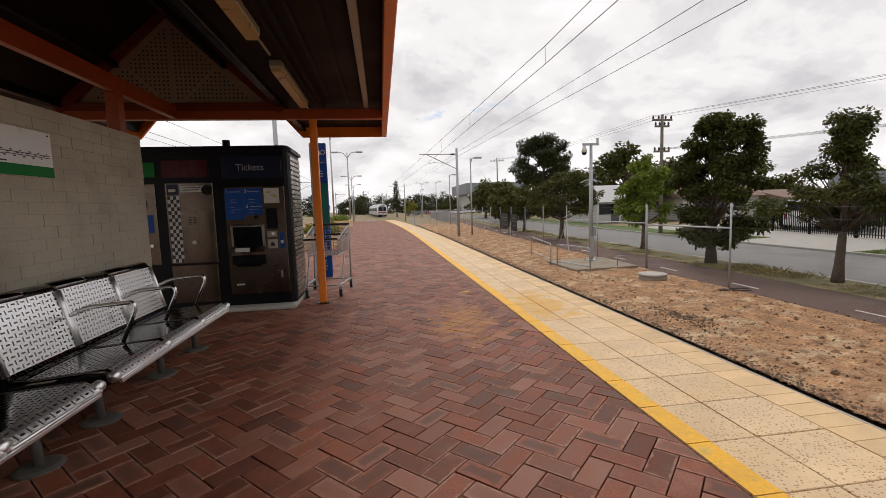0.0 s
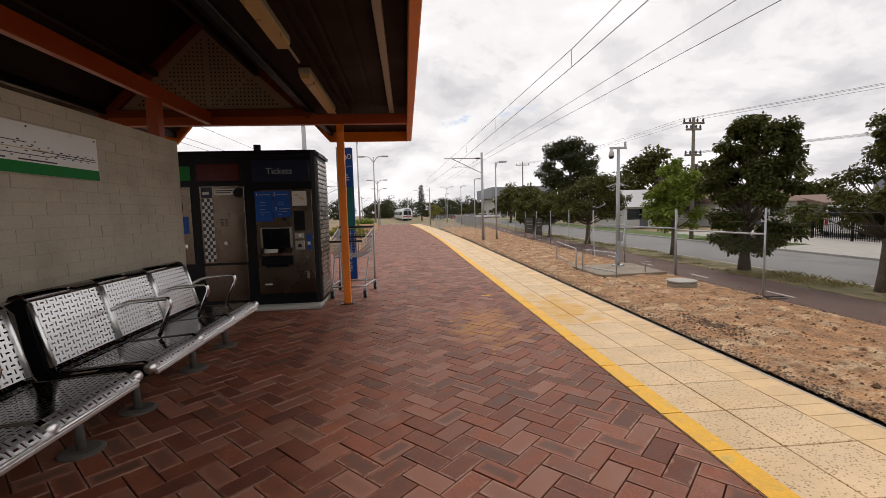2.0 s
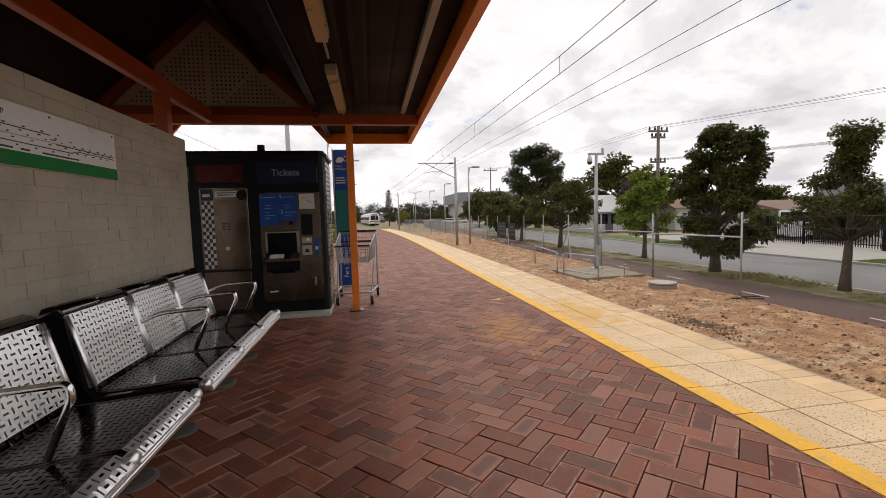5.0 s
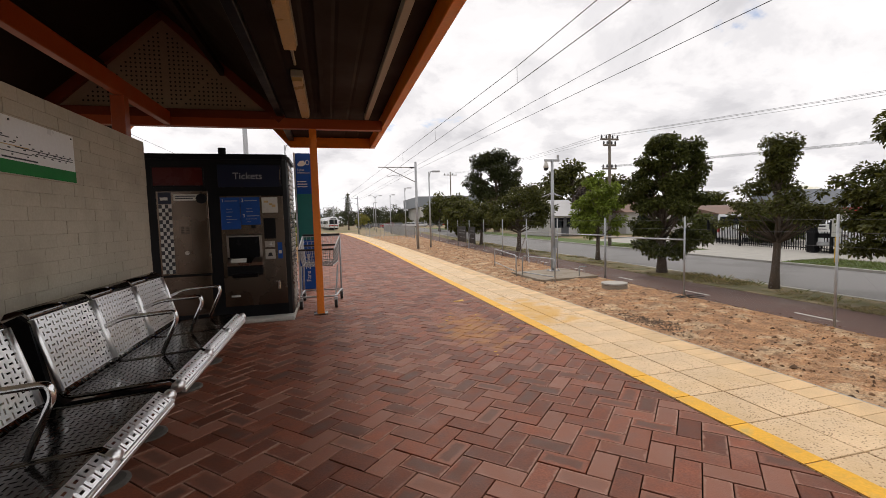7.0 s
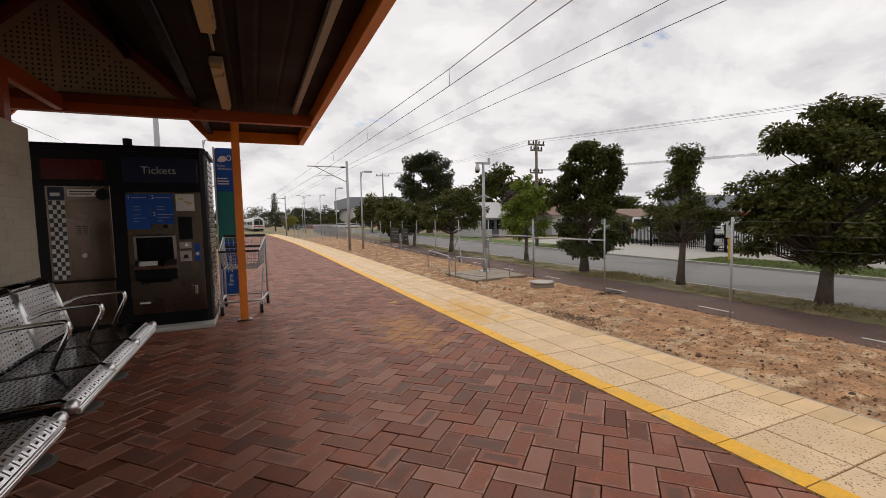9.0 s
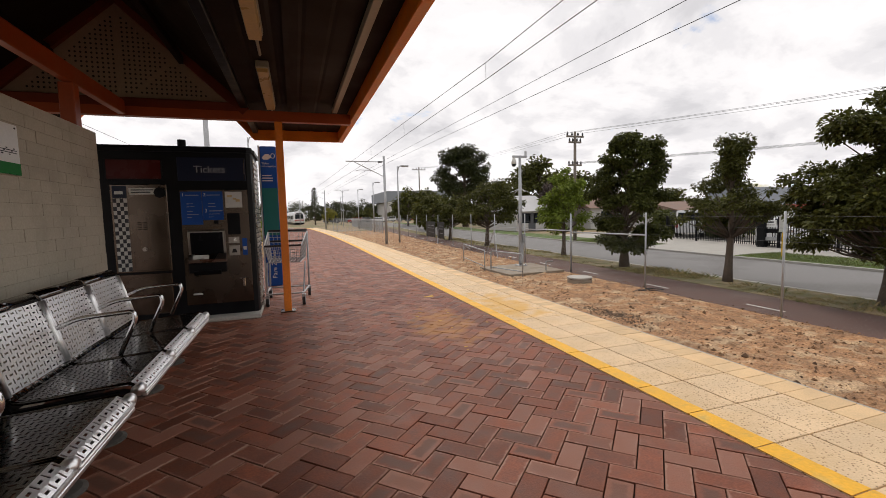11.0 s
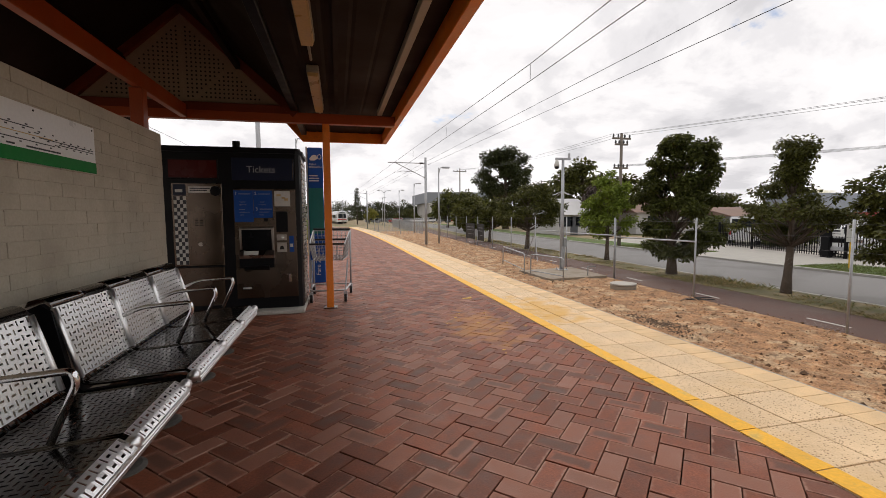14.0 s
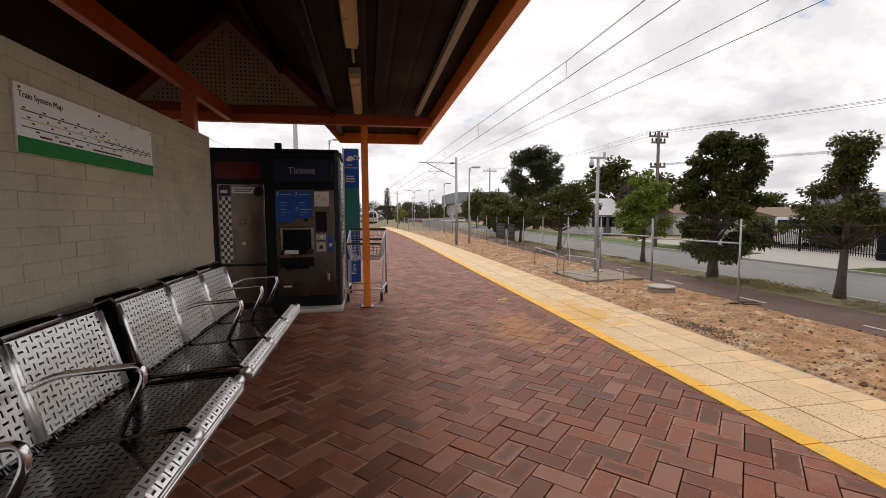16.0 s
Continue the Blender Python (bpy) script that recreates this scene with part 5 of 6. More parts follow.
def spill():
    """Ochre dust spilt on the pavers and the tiles."""
    rng = random.Random(12)
    spots = [(1.10, 6.15, 0.075, 0.04), (1.16, 6.22, 0.03, 0.02)] + [(rng.gauss(0.85, 0.28), rng.gauss(4.6, 0.7), rng.uniform(0.008, 0.022), rng.uniform(0.005, 0.014)) for _ in range(14)]
    root = thing("ochre_spill", "ochre dust spilt across the pavers", "spill", (0, 0, 0))
    for x, y, a, b in spots:
        bm = bmesh.new()
        n = 14
        ring = []
        for k in range(n):
            t = 2 * math.pi * k / n
            r = 1 + 0.5 * noise.noise(Vector((x * 9 + math.cos(t), y * 7 + math.sin(t), 2)))
            ring.append(bm.verts.new((x + a * r * math.cos(t), y + b * r * math.sin(t), 0.0035)))
        f = bm.faces.new(ring)
        ex = bmesh.ops.extrude_face_region(bm, geom=[f])
        for v in ex["geom"]:
            if isinstance(v, bmesh.types.BMVert):
                v.co.z -= 0.003
        bmesh.ops.recalc_face_normals(bm, faces=list(bm.faces))
        part("patch", bm, "ochre", root)


def build_platform_things():
    build_bench(4.32, "polished perforated steel three-seat bench against the brick wall", (0, 1, 2), (-0.03, -0.65, -1.39))
    build_bench(2.47, "polished perforated steel three-seat bench beside the other bench", (1, 2, 3), (-0.03, -0.77, -1.50))
    build_ticket_machine()
    build_totem()
    build_map_sign()
    build_trolley()
    build_planters()
    spill()


# ---- beside the track and along the street ----
def line_x(y):
    """The wire fence beside the path."""
    return 8.45 + 0.05 * (y - 9.5)


def build_fence():
    f = thing("wire_fence", "galvanised chain-link fence with barbed strands beside the path", "fence")
    ys = [-1.7, 2.1, 5.95, 9.67, 13.4, 17.0, 20.4, 24.0, 27.7, 31.4, 35.0, 39.0, 43.0, 47.0, 52.0, 57.0]
    for i, y in enumerate(ys):
        x = line_x(y)
        part("post", tube([(x, y, G - 0.1), (x, y, 1.09)], 0.023, 10), "galv", f, "galvanised steel post", smooth=True)
        if i == 4:
            part("post", tube([(x + 0.1, y + 0.12, G - 0.1), (x + 0.1, y + 0.12, 1.05)], 0.036, 10), "galv", f, smooth=True)
    for a, b in zip(ys, ys[1:]):
        p, q = Vector((line_x(a), a, 0)), Vector((line_x(b), b, 0))
        for z in (1.0, 0.76, 0.50):
            part("barbed_strand", tube([p + Vector((0.03, 0, z)), p.lerp(q, 0.5) + Vector((0.03, 0, z - 0.02)), q + Vector((0.03, 0, z))], 0.0026, 4), "wire", f)
        # diamond mesh
        bm = bmesh.new()
        H = 0.40 - G
        n = int((q - p).length / 0.075)
        k = H / ((q - p).length)
        def at(u, z):
            return p.lerp(q, u) + Vector((0, 0, z))
        if a < 30:
            L = (q - p).length
            u = -H
            while u < L:
                for s in (0, 1):
                    u0, z0, u1, z1 = u, 0.0, u + H, H
                    if u0 < 0:
                        z0, u0 = -u0, 0.0
                    if u1 > L:
                        z1, u1 = H - (u1 - L), L
                    if z1 - z0 < 0.02:
                        continue
                    A, B = (at(u0 / L, G + z0), at(u1 / L, G + z1)) if s == 0 else (at(1 - u0 / L, G + z0), at(1 - u1 / L, G + z1))
                    tube([A, B], 0.0005, 3, bm)
                u += 0.10
            tagged(part("mesh_panel", bm, "galv", f), "chain-link mesh", kind="stuff")
        else:
            bm.free()
    for a, b in ((9.67, 13.4), (13.4, 17.0), (17.0, 20.4)):
        part("rail", tube([(line_x(a), a, 0.47), (line_x(b), b, 0.42)], 0.022, 8), "galv", f, "galvanised top rail", smooth=True)
    for y in (20.4, 31.4):
        for s in (-1, 1):
            x = line_x(y)
            part("brace", tube([(x, y, 0.35), (x + (-0.5 if s < 0 else 0.1), y + s * 1.3, G)], 0.02, 8), "galv", f)
    # dark banners on the wire
    for y0, y1 in ((29.7, 31.3), (32.3, 34.7)):
        b = thing("fence_banner", "black banner tied to the wire fence", "banner", group="banners on the fence")
        x = line_x((y0 + y1) / 2) - 0.06
        part("cloth", box(x - 0.012, y0, -0.66, x, y1, 0.56, 0.004), "black", b, "black printed cloth")
        for z in (0.24, 0.02, -0.3):
            part("text_bar", box(x - 0.016, y0 + 0.3, z, x - 0.0125, y1 - 0.45 - 0.3 * (z < 0), z + 0.035), "bldg_grey", b)


def handrail(points, mid, label):
    h = thing("handrail", label, "handrail", group="handrails by the pad")
    a, b = [Vector(p) for p in points]
    top = 0.82
    pts = [a, a + Vector((0, 0, top)), b + Vector((0, 0, top)), b]
    part("hoop", tube(rounded(pts, 0.14, 5), 0.022, 8), "galv", h, "galvanised tube hoop", smooth=True)
    part("mid_rail", tube([a + Vector((0, 0, mid)), b + Vector((0, 0, mid))], 0.018, 8), "galv", h, smooth=True)
    return h


def mesh_fence(a, b, h, label):
    """Grey mesh fence with posts, rails and single wires."""
    f = thing("mesh_fence", label, "fence", group="mesh fences beyond the platform")
    a, b = Vector(a), Vector(b)
    L = (b - a).length
    up = Vector((0, 0, h))
    n = max(2, int(L / 2.5))
    for k in range(n + 1):
        p = a.lerp(b, k / n)
        part("post", tube([p - Vector((0, 0, 0.1)), p + up * 1.04], 0.03, 6), "galv", f)
    for q in (0.03, 1.0):
        part("rail", tube([a + up * q, b + up * q], 0.022, 5), "galv", f)
    bm = bmesh.new()
    m = int(L / 0.17)
    for k in range(m):
        p = a.lerp(b, (k + 0.5) / m)
        tube([p, p + up], 0.009, 3, bm)
    tagged(part("wires", bm, "galv", f, "close upright wires"), "close upright wires", kind="stuff")


def build_pad():
    p = thing("concrete_pad", "raised concrete pad on the bare soil", "pad")
    part("slab", prism([(6.1, 13.2), (8.35, 13.35), (8.45, 15.9), (6.05, 15.6)], "z", G - 0.1, -0.925), "old_concrete", p, "weathered concrete slab")
    c = thing("camera_pole", "grey steel pole with dome security camera on the pad", "pole", (7.66, 15.28, -0.925))
    part("shaft", tube([(0, 0, 0.02), (0, 0, 2.0), (0, 0, 4.28)], 0, 12, radii=[0.08, 0.07, 0.05]), "galv", c, "grey tapered shaft", smooth=True)
    part("base_plate", box(-0.19, -0.19, 0, 0.19, 0.19, 0.025, 0.004), "galv", c)
    for sx in (-1, 1):
        for sy in (-1, 1):
            part("bolt", tube([(sx * 0.14, sy * 0.14, 0.025), (sx * 0.14, sy * 0.14, 0.08)], 0.018, 6), "galv", c)
    part("arm", box(-0.32, -0.04, 4.20, 0.30, 0.04, 4.28, 0.006), "galv", c)
    part("riser", tube([(0.25, 0, 4.26), (0.25, 0, 4.45)], 0.045, 8), "galv", c)
    dm = part("dome_housing", tube([(-0.26, 0, 4.20), (-0.26, 0, 4.05), (-0.26, 0, 3.95)], 0, 12, radii=[0.04, 0.09, 0.10]), "dull_white", c, "white dome housing", smooth=True)
    bm = bmesh.new()
    bmesh.ops.create_uvsphere(bm, u_segments=12, v_segments=8, radius=0.09, matrix=Matrix.Translation((-0.26, 0, 3.94)))
    part("dome", bm, "glass", dm, "dark glass dome", smooth=True)
    for s in (-1, 1):
        part("spike_arm", tube([(0, 0, 3.02), (s * 0.42, 0, 2.86)], 0.012, 5), "galv", c)
        part("spike_arm", tube([(0, 0, 3.02), (0, s * 0.42, 2.86)], 0.012, 5), "galv", c)
    part("box", box(0.04, -0.12, 0.9, 0.14, 0.02, 1.25, 0.01), "galv", c)
    part("box", box(-0.06, -0.13, 0.1, 0.06, -0.07, 0.9, 0.006), "galv", c)
    handrail(((6.50, 13.05, G), (6.12, 14.75, G)), 0.22, "galvanised tube handrail beside the concrete pad")
    handrail(((5.98, 15.0, G), (6.55, 18.6, G)), 0.22, "galvanised tube handrail further along the soil strip")
    s = thing("low_rail", "short bent pipe rail on the pad", "rail", (7.75, 13.6, -0.925))
    part("pipe", tube(rounded([(0, 0, 0), (0, 0, 0.32), (0.35, 0.1, 0.30)], 0.03), 0.02, 8), "galv", s, smooth=True)
    m = thing("manhole", "pale round concrete manhole cover standing on the soil", "manhole", (7.42, 11.2, G + 0.07))
    part("ring", tube([(0, 0, -0.15), (0, 0, 0.10)], 0.36, 28), "old_concrete", m, "stained concrete ring")
    part("lid", tube([(0, 0, 0.105), (0, 0, 0.125), (0, 0, 0.16), (0, 0, 0.165)], 0, 28, radii=[0.33, 0.37, 0.37, 0.34]), "concrete", m, "pale concrete lid")


def mast(x, y, label, side=-1, h=6.5, arm=2.75):
    m = thing("catenary_mast", label, "mast", (x, y, G), group="masts along the track")
    part("column", tube([(0, 0, 0), (0, 0, h)], 0, 10, radii=[0.11, 0.085]), "galv", m, "grey steel column", smooth=True)
    part("tie", tube([(0, 0, h - 0.42), (side * arm, 0, h - 0.40)], 0.035, 6), "galv", m, "cantilever top tie")
    part("strut", tube([(0, 0, h - 1.50), (side * (arm - 0.55), 0, h - 0.42)], 0.03, 6), "galv", m)
    part("steady_arm", tube([(side * 1.0, 0, h - 1.05), (side * 1.75, 0, h - 1.0), (side * 2.15, 0, h - 1.10)], 0.02, 6), "galv", m)
    part("insulator", tube([(side * 0.15, 0, h - 0.42), (side * 0.45, 0, h - 0.42)], 0.06, 8), "wire", m)
    return m


def wire(name, label, pts, r=0.009, sag=0.0):
    w = thing(name, label, "cable")
    a = []
    for p, q in zip(pts, pts[1:]):
        p, q = Vector(p), Vector(q)
        for k in range(8):
            f = k / 8
            a.append(p.lerp(q, f) - Vector((0, 0, sag * 4 * f * (1 - f))))
    a.append(Vector(pts[-1]))
    part("strand", tube(a, r, 5), "wire", w)
    return w


def lamp_post(x, y, h, label, double=False, base=G):
    l = thing("street_lamp", label, "street lamp", (x, y, base), group="lamps")
    part("pole", tube([(0, 0, 0), (0, 0, h)], 0, 8, radii=[0.075, 0.045]), "galv", l, "grey tapered pole", smooth=True)
    for s in ((-1, 1) if double else (1,)):
        w = 1.0 if double else 0.35
        part("arm", tube(rounded([(0, 0, h - 0.5), (s * 0.35 * w, 0, h), (s * 0.9 * w, 0, h + 0.04)], 0.2), 0.035, 6), "galv", l)
        part("head", box(min(s * 0.75 * w, s * (0.75 * w + 0.6)), -0.12, h - 0.04, max(s * 0.75 * w, s * (0.75 * w + 0.6)), 0.12, h + 0.09, 0.03), "galv", l, "flat lamp head, unlit")


def utility_pole(x, y, h, label, cross=((6.9, 1.0), (5.0, 0.8))):
    u = thing("utility_pole", label, "utility pole", (x, y, G), group="poles along the street")
    part("shaft", tube([(0, 0, 0), (0, 0, h)], 0, 9, radii=[0.13, 0.09]), "timber_pole", u, "weathered timber shaft", smooth=True)
    for z, w in cross:
        part("crossarm", box(-w, -0.06, z, w, 0.06, z + 0.12, 0.01), "timber_pole", u)
        for k in (-0.9, -0.35, 0.35, 0.9):
            part("insulator", tube([(k * w, 0, z + 0.12), (k * w, 0, z + 0.2), (k * w, 0, z + 0.34)], 0, 8, radii=[0.03, 0.07, 0.035]), "wire", u)
    return u


def build_lines():
    mesh_fence((3.9, 52, G), (8.9, 50, G), 1.75, "grey mesh fence between track and path")
    mesh_fence((4.6, 66, G), (12.5, 64, G), 1.75, "grey mesh fence across the end of the path")
    mesh_fence((8.9, 50, G), (10.5, 92, G), 1.5, "grey mesh fence along the path")
    mast(5.66, 31.9, "grey catenary mast with cantilever beside the track")
    mast(4.2, 76.0, "far grey catenary mast beside the track")
    mast(0.6, 120.0, "far grey catenary mast beside the track")
    for y in (-12.0, 60.0, 108.0):
        mast(-10.6, y, "grey catenary mast across the platform", 1)
    mast(5.9, -22.0, "grey catenary mast behind the shelter")
    wire("catenary_wire", "dark catenary messenger wire over the track", [(4.0, -22, 4.98), (4.0, 10.3, 4.93), (3.3, 32, 5.02), (1.7, 76, 5.0), (-2, 120, 5.0)], 0.0085)
    wire("contact_wire", "dark contact wire over the track", [(4.0, -22, 4.5), (4.0, 10.3, 4.52), (3.5, 32, 4.42), (1.8, 76, 4.4), (-2, 120, 4.4)], 0.0085)
    for y in (2.5, 10.33, 18, 25):
        x = 4.0 - 0.03 * max(0, y - 10.3)
        wire("dropper", "thin wire dropper between catenary wires", [(x, y, 4.93), (x, y, 4.51)], 0.006)
    wire("feeder_wire", "dark feeder wire along the masts", [(6.75, -22, 5.25), (6.65, 5, 5.16), (5.88, 31.9, 5.25), (4.4, 76, 5.0)], 0.0075)
    wire("feeder_wire", "dark feeder wire along the masts", [(7.0, -22, 4.95), (6.9, 5, 4.80), (5.88, 31.9, 4.95), (4.4, 76, 4.7)], 0.0075)
    # across the platform
    for name, x, z in (("catenary_wire", -8.4, 5.03), ("contact_wire", -8.5, 4.38), ("feeder_wire", -10.69, 5.2), ("feeder_wire", -10.69, 4.9)):
        wire(name, "dark railway wire across the platform", [(x, -12, z), (x, 60, z), (x, 108, z)], 0.0085)
    lamp_post(6.9, 33.0, 5.9, "grey street lamp beside the catenary mast")
    lamp_post(8.6, 54.0, 6.2, "grey street lamp along the path")
    lamp_post(9.2, 72.0, 6.4, "far grey street lamp along the path")
    lamp_post(8.4, 88.0, 7.2, "far grey street lamp with two arms", True)
    lamp_post(9.6, 104.0, 6.5, "far grey street lamp along the path")
    lamp_post(-2.75, 40.0, 6.3, "grey lamp with two arms at the platform end", True, 0.0)
    lamp_post(-3.6, 58.0, 6.6, "grey lamp with two arms beyond the platform", True)
    lamp_post(-4.6, 78.0, 6.6, "far grey lamp with two arms beyond the platform", True)
    lamp_post(-2.62, 12.0, 5.2, "grey platform lamp standing behind the ticket machine", False, 0.0)
    lamp_post(-3.75, 36.0, 7.2, "tall grey lamp post on the platform", False, 0.0)
    utility_pole(18.3, 26.6, 7.75, "timber utility pole with crossarms across the street", ((7.35, 0.70), (6.95, 0.5), (5.35, 0.55)))
    utility_pole(20.5, 75.0, 10.5, "far timber utility pole along the street", ((9.9, 1.2),))
    utility_pole(58, 70.0, 14, "far timber utility pole behind the houses", ((13.2, 1.4), (11.5, 1.2)))
    for k, (dx, z) in enumerate(((-0.6, 6.68), (0.0, 6.72), (0.6, 6.68))):
        wire("power_line", "dark power line along the street", [(18.3 + dx, 26.6, z - 0.06), (33.0 + dx, -6.4, z - 0.4)], 0.0085, 0.2)
        wire("power_line", "dark power line along the street", [(18.3 + dx, 26.6, z), (20.5 + dx, 75, 9.2)], 0.0085, 0.5)
    for k in range(4):
        dx = -0.65 + 0.43 * k
        wire("power_line", "dark lower power line along the street", [(18.3 + dx, 26.6, 4.5), (33.0 + dx, -6.4, 4.1)], 0.008, 0.2)


def vehicle(name, label, at, rz, paint, L=4.6, W=1.85, H=1.85, hood=1.1, wagon=True, group=""):
    v = thing(name, label, "car", at, rz, group)
    z0, zb = 0.35, 0.35 + (H - 0.35) * 0.52
    pr = [(-L / 2, z0), (L / 2, z0), (L / 2, zb - 0.12), (L / 2 - 0.12, zb), (-L / 2 + 0.1, zb), (-L / 2, zb - 0.1)]
    b = prism(pr, "x", -W / 2, W / 2)
    bmesh.ops.bevel(b, geom=list(b.edges), offset=0.05, segments=2, affect="EDGES")
    body = part("body", b, paint, v, smooth=False)
    y1, y0 = L / 2 - hood, -L / 2 + (0.1 if wagon else 0.8)
    c = prism([(y0, zb - 0.02), (y1, zb - 0.02), (y1 - 0.5, H), (y0 + 0.12, H)], "x", -W / 2 + 0.08, W / 2 - 0.08)
    bmesh.ops.bevel(c, geom=list(c.edges), offset=0.06, segments=2, affect="EDGES")
    part("cabin", c, paint, v)
    for s in (-1, 1):
        x = s * (W / 2 - 0.075)
        part("side_window", prism([(y0 + 0.2, zb + 0.04), (y1 - 0.12, zb + 0.04), (y1 - 0.5, H - 0.12), (y0 + 0.25, H - 0.12)], "x", min(x, x + s * 0.01), max(x, x + s * 0.01)), "glass", v, "dark side window")
        for yw in (-L / 2 + 0.85, L / 2 - 0.85):
            wx = s * (W / 2 - 0.12)
            wh = part("wheel", tube([(wx - 0.1, yw, 0.34), (wx + 0.1, yw, 0.34)], 0.34, 18), "rubber", v, "black tyre")
            part("rim", tube([(wx - 0.11, yw, 0.34), (wx + 0.11, yw, 0.34)], 0.19, 12), "galv", wh)
        part("headlight", box(s * (W / 2 - 0.35) - 0.15, L / 2 - 0.03, zb - 0.32, s * (W / 2 - 0.35) + 0.15, L / 2 + 0.012, zb - 0.16, 0.01), "chrome", v)
        part("tail_light", box(s * (W / 2 - 0.12) - 0.08, -L / 2 - 0.012, zb - 0.45, s * (W / 2 - 0.12) + 0.08, -L / 2 + 0.02, zb - 0.12, 0.01), "red", v)
    part("windscreen", prism([(y1 + 0.005, zb + 0.03), (y1 - 0.475, H - 0.08), (y1 - 0.50, H - 0.08), (y1 - 0.03, zb + 0.03)], "x", -W / 2 + 0.2, W / 2 - 0.2), "glass", v, "dark windscreen")
    part("rear_window", box(-W / 2 + 0.2, y0 - 0.008, zb + 0.08, W / 2 - 0.2, y0 + 0.06, H - 0.14), "glass", v)
    part("grille", box(-W / 2 + 0.5, L / 2 - 0.02, zb - 0.36, W / 2 - 0.5, L / 2 + 0.012, zb - 0.14, 0.01), "black", v)
    part("bumper", box(-W / 2, L / 2 - 0.05, 0.35, W / 2, L / 2 + 0.08, 0.55, 0.03), "galv", v)
    return v


def build_yards():
    """The far side of the street: palisade fence, yards, sheds and cars."""
    f = thing("palisade_fence", "black steel palisade fence across the street", "fence")
    a, b = Vector((19.9, 1.0, -1.0)), Vector((24.6, 24.5, -1.0))
    n = 165
    me = None
    bar_bm = box(-0.016, -0.016, 0.05, 0.016, 0.016, 1.5, 0.003)
    bar = bpy.data.meshes.new("bar")
    bar_bm.to_mesh(bar)
    bar_bm.free()
    bar.materials.append(M["black"])
    for i in range(n):
        ob = new("picket", bar)
        ob.location = a.lerp(b, i / (n - 1))
        ob.parent = f
    d = (b - a).normalized()
    for z in (0.2, 1.35):
        part("rail", tube([a + Vector((0, 0, z)), b + Vector((0, 0, z))], 0.025, 4), "black", f)
    for k in range(9):
        p = a.lerp(b, k / 8)
        part("post", box(p.x - 0.05, p.y - 0.05, -1.0, p.x + 0.05, p.y + 0.05, 0.62), "black", f)
    p = a.lerp(b, 0.66)
    part("gate_motor", box(p.x - 0.35, p.y - 0.2, -1.0, p.x - 0.05, p.y + 0.2, 0.35, 0.02), "black", f)
    s = thing("fence_sign", "small white notice on the palisade fence", "sign")
    p = a.lerp(b, 0.645)
    part("board", box(p.x - 0.10, p.y - 0.33, 0.05, p.x - 0.06, p.y + 0.33, 0.42, 0.004), "white", s)
    part("text_bar", box(p.x - 0.105, p.y - 0.2, 0.28, p.x - 0.101, p.y + 0.2, 0.36), "ink", s)
    part("text_bar", box(p.x - 0.105, p.y - 0.25, 0.16, p.x - 0.101, p.y + 0.25, 0.19), "ink", s)
    m = thing("marker_post", "yellow marker post with pale plate on the far verge", "post", (18.85, 12.85, G + 0.05))
    part("stake", box(-0.04, -0.06, 0, 0.04, 0.06, 1.75, 0.004), "lime", m, "yellow stake")
    part("plate", box(-0.06, -0.17, 1.05, -0.045, 0.17, 1.95, 0.004), "dull_white", m, "pale plate")
    vehicle("four_wheel_drive", "white four-wheel drive parked behind the palisade fence", (27.9, 25.6, -1.0), -47, "car_white", 4.7, 1.9, 1.95)
    vehicle("four_wheel_drive", "white utility vehicle parked behind the palisade fence", (25.3, 16.3, -1.0), 100, "car_white", 4.8, 1.9, 1.8, 1.3)
    rng = random.Random(90)
    for k, (x, y) in enumerate(((26.6, 21.6), (27.9, 22.4), (28.4, 23.6), (27.8, 27.0), (29.0, 29.5), (28.6, 22.6), (29.4, 24.0), (26.4, 13.4), (30.0, 24.6), (26.0, 11.6), (27.4, 12.4))):
        tall = 2.6 if k > 4 else 1.9
        sh = thing("shrub", "dark green shrub behind the palisade fence", "shrub", (x, y, -1.0), group="shrubs in the yard")
        part("stem", tube([(0, 0, -0.02), (0.05, 0, 1.0)], 0, 6, radii=[0.06, 0.02]), "bark", sh)
        cl = [(Vector((rng.gauss(0, 0.6), rng.gauss(0, 0.6), rng.uniform(0.3, tall))), 0.45) for _ in range(int(10 * tall))]
        vs, fs = leaves(rng, cl, int(750 * tall), 0.24)
        me = bpy.data.meshes.new("foliage")
        me.from_pydata(vs, [], fs)
        me.materials.append(M["leaf_dark"])
        ob = new("foliage", me)
        ob.parent = sh
        tagged(ob, "dense dark foliage", kind="stuff")
    # low showroom with red stripe
    h = thing("showroom", "charcoal showroom with red stripe behind the fence", "building")
    part("wall", box(33.7, 25.2, -1.0, 58, 28.3, 1.1), "bldg_dark", h, "dark shaded wall")
    part("fascia", prism([(24.0, 1.22), (24.6, 2.65), (28.5, 2.65), (28.5, 1.22)], "x", 33.2, 59), "bldg_grey", h, "grey fascia")
    part("red_stripe", box(33.17, 23.95, 0.92, 59, 28.3, 1.215), "red", h, "red stripe")
    for x in (33.5, 36.9, 41.0, 45.0, 49.5):
        part("column", box(x - 0.15, 24.1, -1.0, x + 0.15, 24.4, 0.95), "dull_white", h)
    for x in (34.2, 37.8, 41.9, 46.0, 50.5):
        w = part("window", box(x, 25.15, -0.6, x + 2.4, 25.21, 0.7), "glass", h)
        part("frame", box(x - 0.05, 25.13, 0.70, x + 2.45, 25.2, 0.76), "galv", w)
